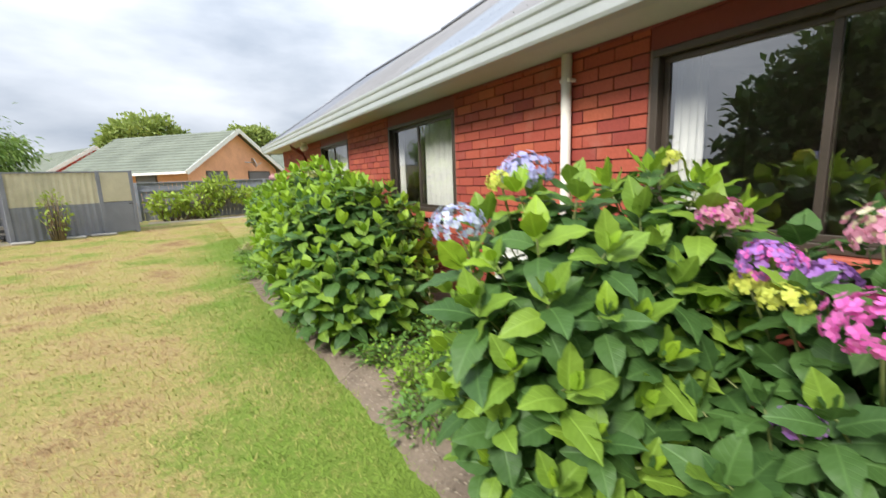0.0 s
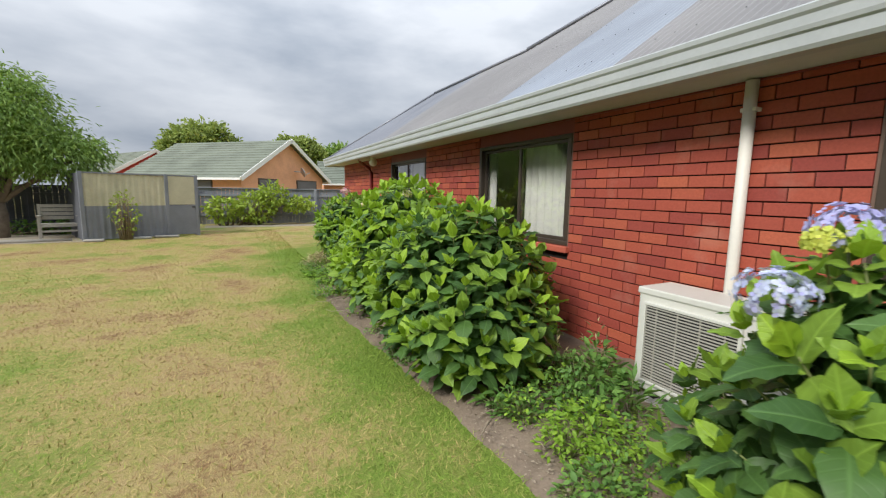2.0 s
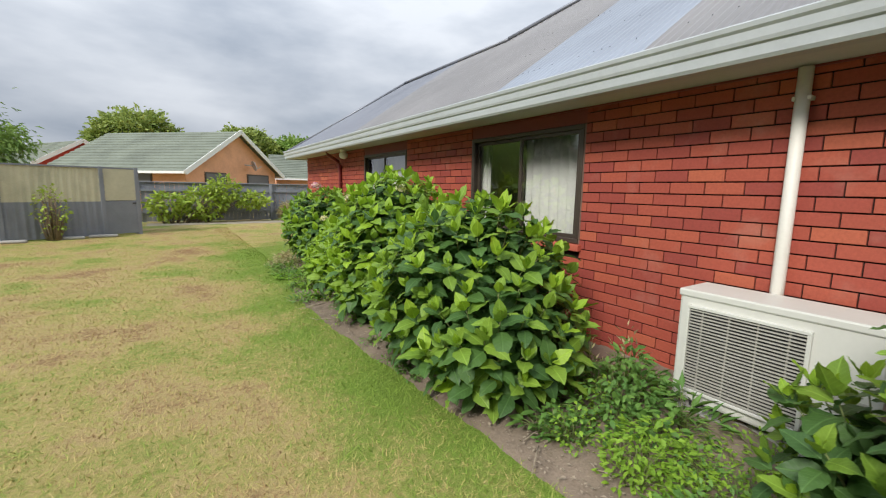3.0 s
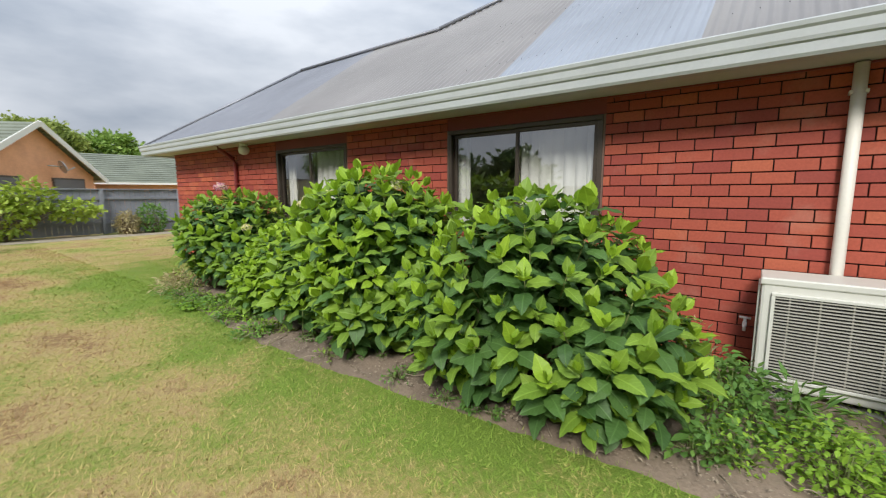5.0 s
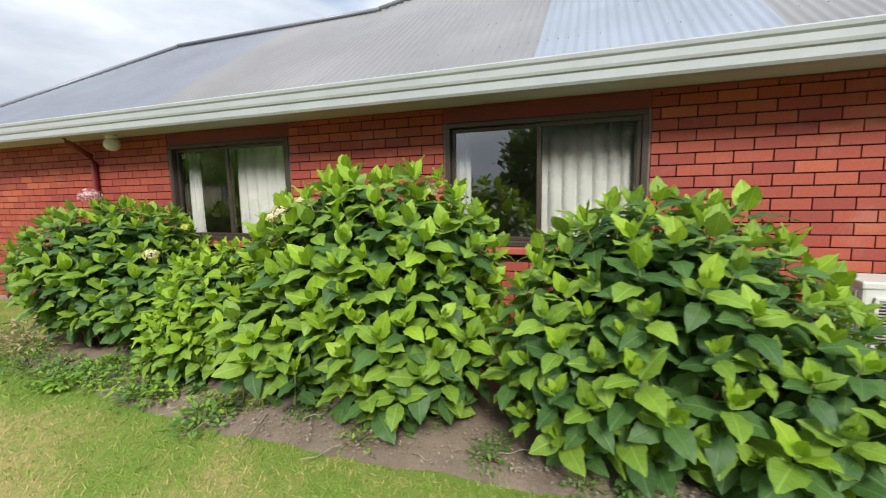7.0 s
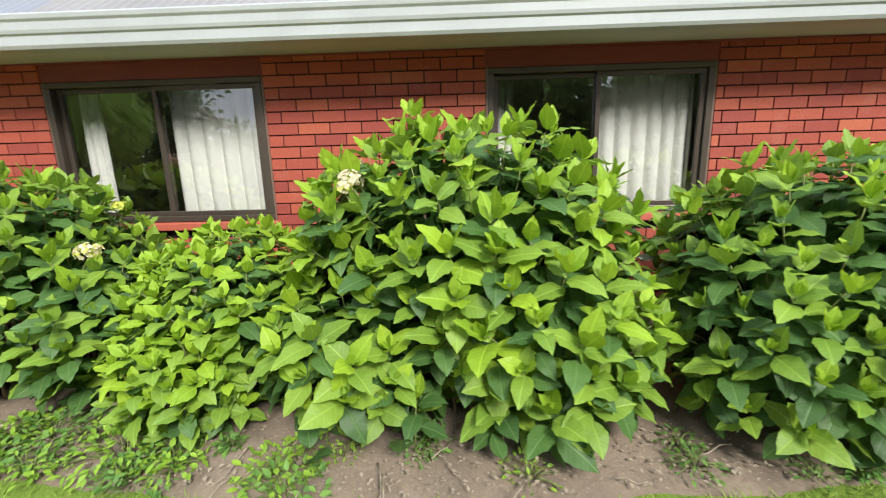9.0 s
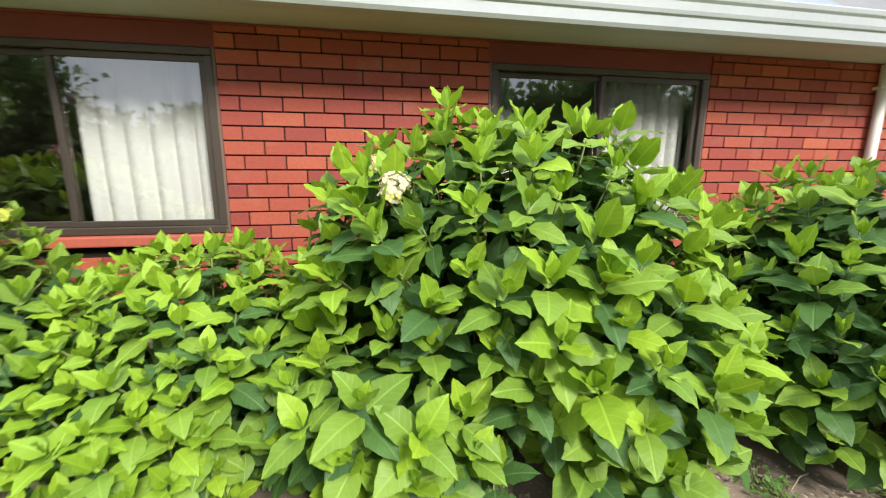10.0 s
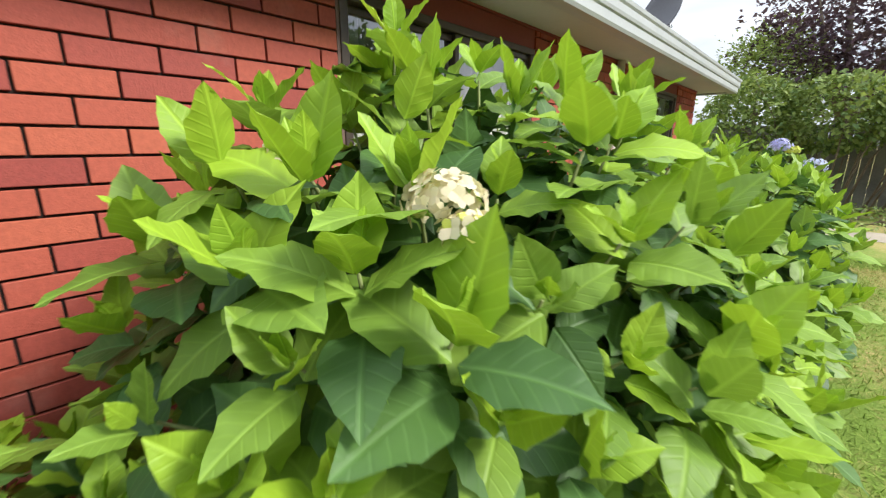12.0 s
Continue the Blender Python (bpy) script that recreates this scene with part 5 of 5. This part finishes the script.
# ---- neighbouring houses ----
def gable_house(name, x, y, turn, half, length, eave, ridge, wall, label, openings=()):
    """Gable end at local y = 0, facing -y; the ridge runs along +y."""
    ob = empty(name, x, y, 0, label=label, category="house")
    ob.rotation_euler.z = radians(turn)
    vs = [(-half, 0, 0), (half, 0, 0), (half, 0, eave), (0, 0, ridge), (-half, 0, eave), (-half, length, 0), (half, length, 0), (half, length, eave), (0, length, ridge), (-half, length, eave)]
    part("wall", mesh_of("wall", vs, [(0, 1, 2, 3, 4), (6, 5, 9, 8, 7), (5, 0, 4, 9), (1, 6, 7, 2)], wall), None, ob)
    s = (ridge - eave) / half
    o = 0.45
    for sg in (-1, 1):
        bm = bmesh.new()
        rows = 14
        for i in range(rows):
            a, b = i / rows, (i + 1) / rows
            for_x0, for_x1 = sg * (half + o) * (1 - a), sg * (half + o) * (1 - b)
            z0, z1 = ridge - s * (half + o) * (1 - a), ridge - s * (half + o) * (1 - b)
            q = [bm.verts.new(p) for p in ((for_x0, -0.4, z0 + 0.10), (for_x0, length + 0.4, z0 + 0.10), (for_x1, length + 0.4, z1 + 0.05), (for_x1, -0.4, z1 + 0.05))]
            r = [top[1], top[0]] if i else [bm.verts.new(p) for p in ((for_x0, -0.4, z0 + 0.05), (for_x0, length + 0.4, z0 + 0.05))]
            bm.faces.new(q if sg < 0 else q[::-1])
            bm.faces.new((q[1], q[0], r[0], r[1]) if sg < 0 else (q[0], q[1], r[1], r[0]))
            top = q[2:]
        part("roof", bm, MAT["tile"], ob, "mossy green-grey tiled roof")
        L = math.hypot(half + o, s * (half + o))
        t = Matrix.Translation((0, -0.42, ridge + 0.03)) @ Matrix.Rotation(sg * math.atan(s), 4, "Y")
        part("barge_board", cuboid((0, -0.03, -0.14), (sg * L, 0.02, 0.10), 0, t), MAT["white"], ob, "white barge board")
        part("gutter", cuboid((sg * (half + o) - 0.06, -0.4, eave - s * o - 0.04), (sg * (half + o) + 0.06, length + 0.4, eave - s * o + 0.08)), MAT["white"], ob)
    for side, u0, u1, z0, z1 in openings:
        if side == "end":
            lo, hi, tk = (u0, -0.05, z0), (u1, 0.02, z1), 1
        else:
            lo, hi, tk = (-half - 0.05, u0, z0), (-half + 0.02, u1, z1), 0
        w = part("window", cuboid(lo, hi), MAT["frame"], ob)
        ins = [list(lo), list(hi)]
        ins[0][2] += 0.08
        ins[1][2] -= 0.08
        ins[0][1 - tk] += 0.08 if tk else 0.0
        if tk:
            ins[0][0], ins[1][0] = lo[0] + 0.08, hi[0] - 0.08
            ins[0][1], ins[1][1] = -0.06, -0.04
        else:
            ins[0][1], ins[1][1] = lo[1] + 0.08, hi[1] - 0.08
            ins[0][0], ins[1][0] = -half - 0.06, -half - 0.04
        part("pane", cuboid(ins[0], ins[1]), MAT["dish"], w)
    return ob


gable_house("neighbour_house", 2.73, 28.6, 45, 3.75, 8.5, 2.25, 4.45, MAT["orange_wall"], "orange brick neighbouring house with a mossy tiled gable roof", [("end", 0.9, 3.0, 0.9, 2.1), ("end", -2.5, -0.9, 1.0, 2.1), ("side", 2.0, 3.4, 1.1, 2.0)])
gable_house("neighbour_house", -5.6, 40, 30, 2.6, 9, 2.7, 4.3, MAT["red_wall"], "red walled house with a pale green roof further off")
gable_house("neighbour_house", 15.5, 36, 80, 4.5, 9, 2.1, 3.9, MAT["orange_wall"], "house with a green-grey roof behind the fence")
nd = empty("satellite_dish", 3.75, 28.85, 2.6, label="small satellite dish on the orange gable", category="satellite dish")
nd.rotation_euler = (radians(70), 0, radians(100))
nd.scale = (0.75, 0.75, 0.75)
s = bmesh.new()
bmesh.ops.create_cone(s, cap_ends=True, segments=20, radius1=0.42, radius2=0.36, depth=0.08)
part("reflector", s, MAT["galv"], nd)
part("arm", tubes("arm", [([(0, -0.3, 0), (0, -0.2, 0.55)], [0.03, 0.03]), ([(0, 0, 0), (0, 0.3, -0.7)], [0.04, 0.04])], MAT["galv"], 6), None, nd)

# ---- bricks ----
COURSE, MODULE = 0.0856, 0.2405


def brick_shape(length):
    b = cuboid((0, 0.004, 0.0045), (0.05, length - 0.004, COURSE - 0.0045), 0.0025)
    me = bpy.data.meshes.new("brick")
    b.to_mesh(me)
    b.free()
    me.materials.append(MAT["brick"])
    return me


BRICKS = {}
spans, singles = [], 0
top_course = int(SOFFIT / COURSE)
rng_b = np.random.default_rng(77)
loose_v, loose_f = [], []
for row in range(-1, top_course + 2):
    z = SOFFIT - 0.053 - COURSE * (top_course - row)
    if z < -0.08:
        continue
    cuts = [NEAR_END, FAR_END]
    blocked = WINDOWS if z + COURSE > SILL - 0.06 else []
    runs, at = [], NEAR_END
    for a, b in blocked:
        runs.append((at, a - 0.003))
        at = b + 0.003
    runs.append((at, FAR_END))
    for a, b in runs:
        y = math.floor(a / MODULE) * MODULE - (MODULE / 2 if row % 2 else 0)
        while y < b:
            lo, hi = max(a, y), min(b, y + MODULE)
            y += MODULE
            if hi - lo < 0.014:
                continue
            x = WALL - 0.008 + rng_b.uniform(-0.0015, 0.0015)
            if 2.3 < lo < 7.0 and z > 0.55 and singles < 300:
                key = round(hi - lo, 3)
                if key not in BRICKS:
                    BRICKS[key] = brick_shape(key)
                o = part("brick", BRICKS[key], None, wall_front)
                o.location = (x, lo, z)
                singles += 1
            else:
                i = len(loose_v)
                y0, y1, z0, z1, c = lo + 0.004, hi - 0.004, z + 0.0045, z + COURSE - 0.0045, 0.002
                loose_v += [(x + c, y0, z0), (x + c, y1, z0), (x + c, y1, z1), (x + c, y0, z1), (x, y0 + c, z0 + c), (x, y1 - c, z0 + c), (x, y1 - c, z1 - c), (x, y0 + c, z1 - c), (x + 0.03, y0, z0), (x + 0.03, y1, z0), (x + 0.03, y1, z1), (x + 0.03, y0, z1)]
                for q in ((4, 7, 6, 5), (0, 4, 5, 1), (1, 5, 6, 2), (2, 6, 7, 3), (3, 7, 4, 0), (0, 1, 9, 8), (1, 2, 10, 9), (2, 3, 11, 10), (3, 0, 8, 11)):
                    loose_f.append(tuple(i + j for j in q))
tagged(part("bricks", mesh_of("bricks", loose_v, loose_f, MAT["brick"]), None, wall_front), kind="stuff")
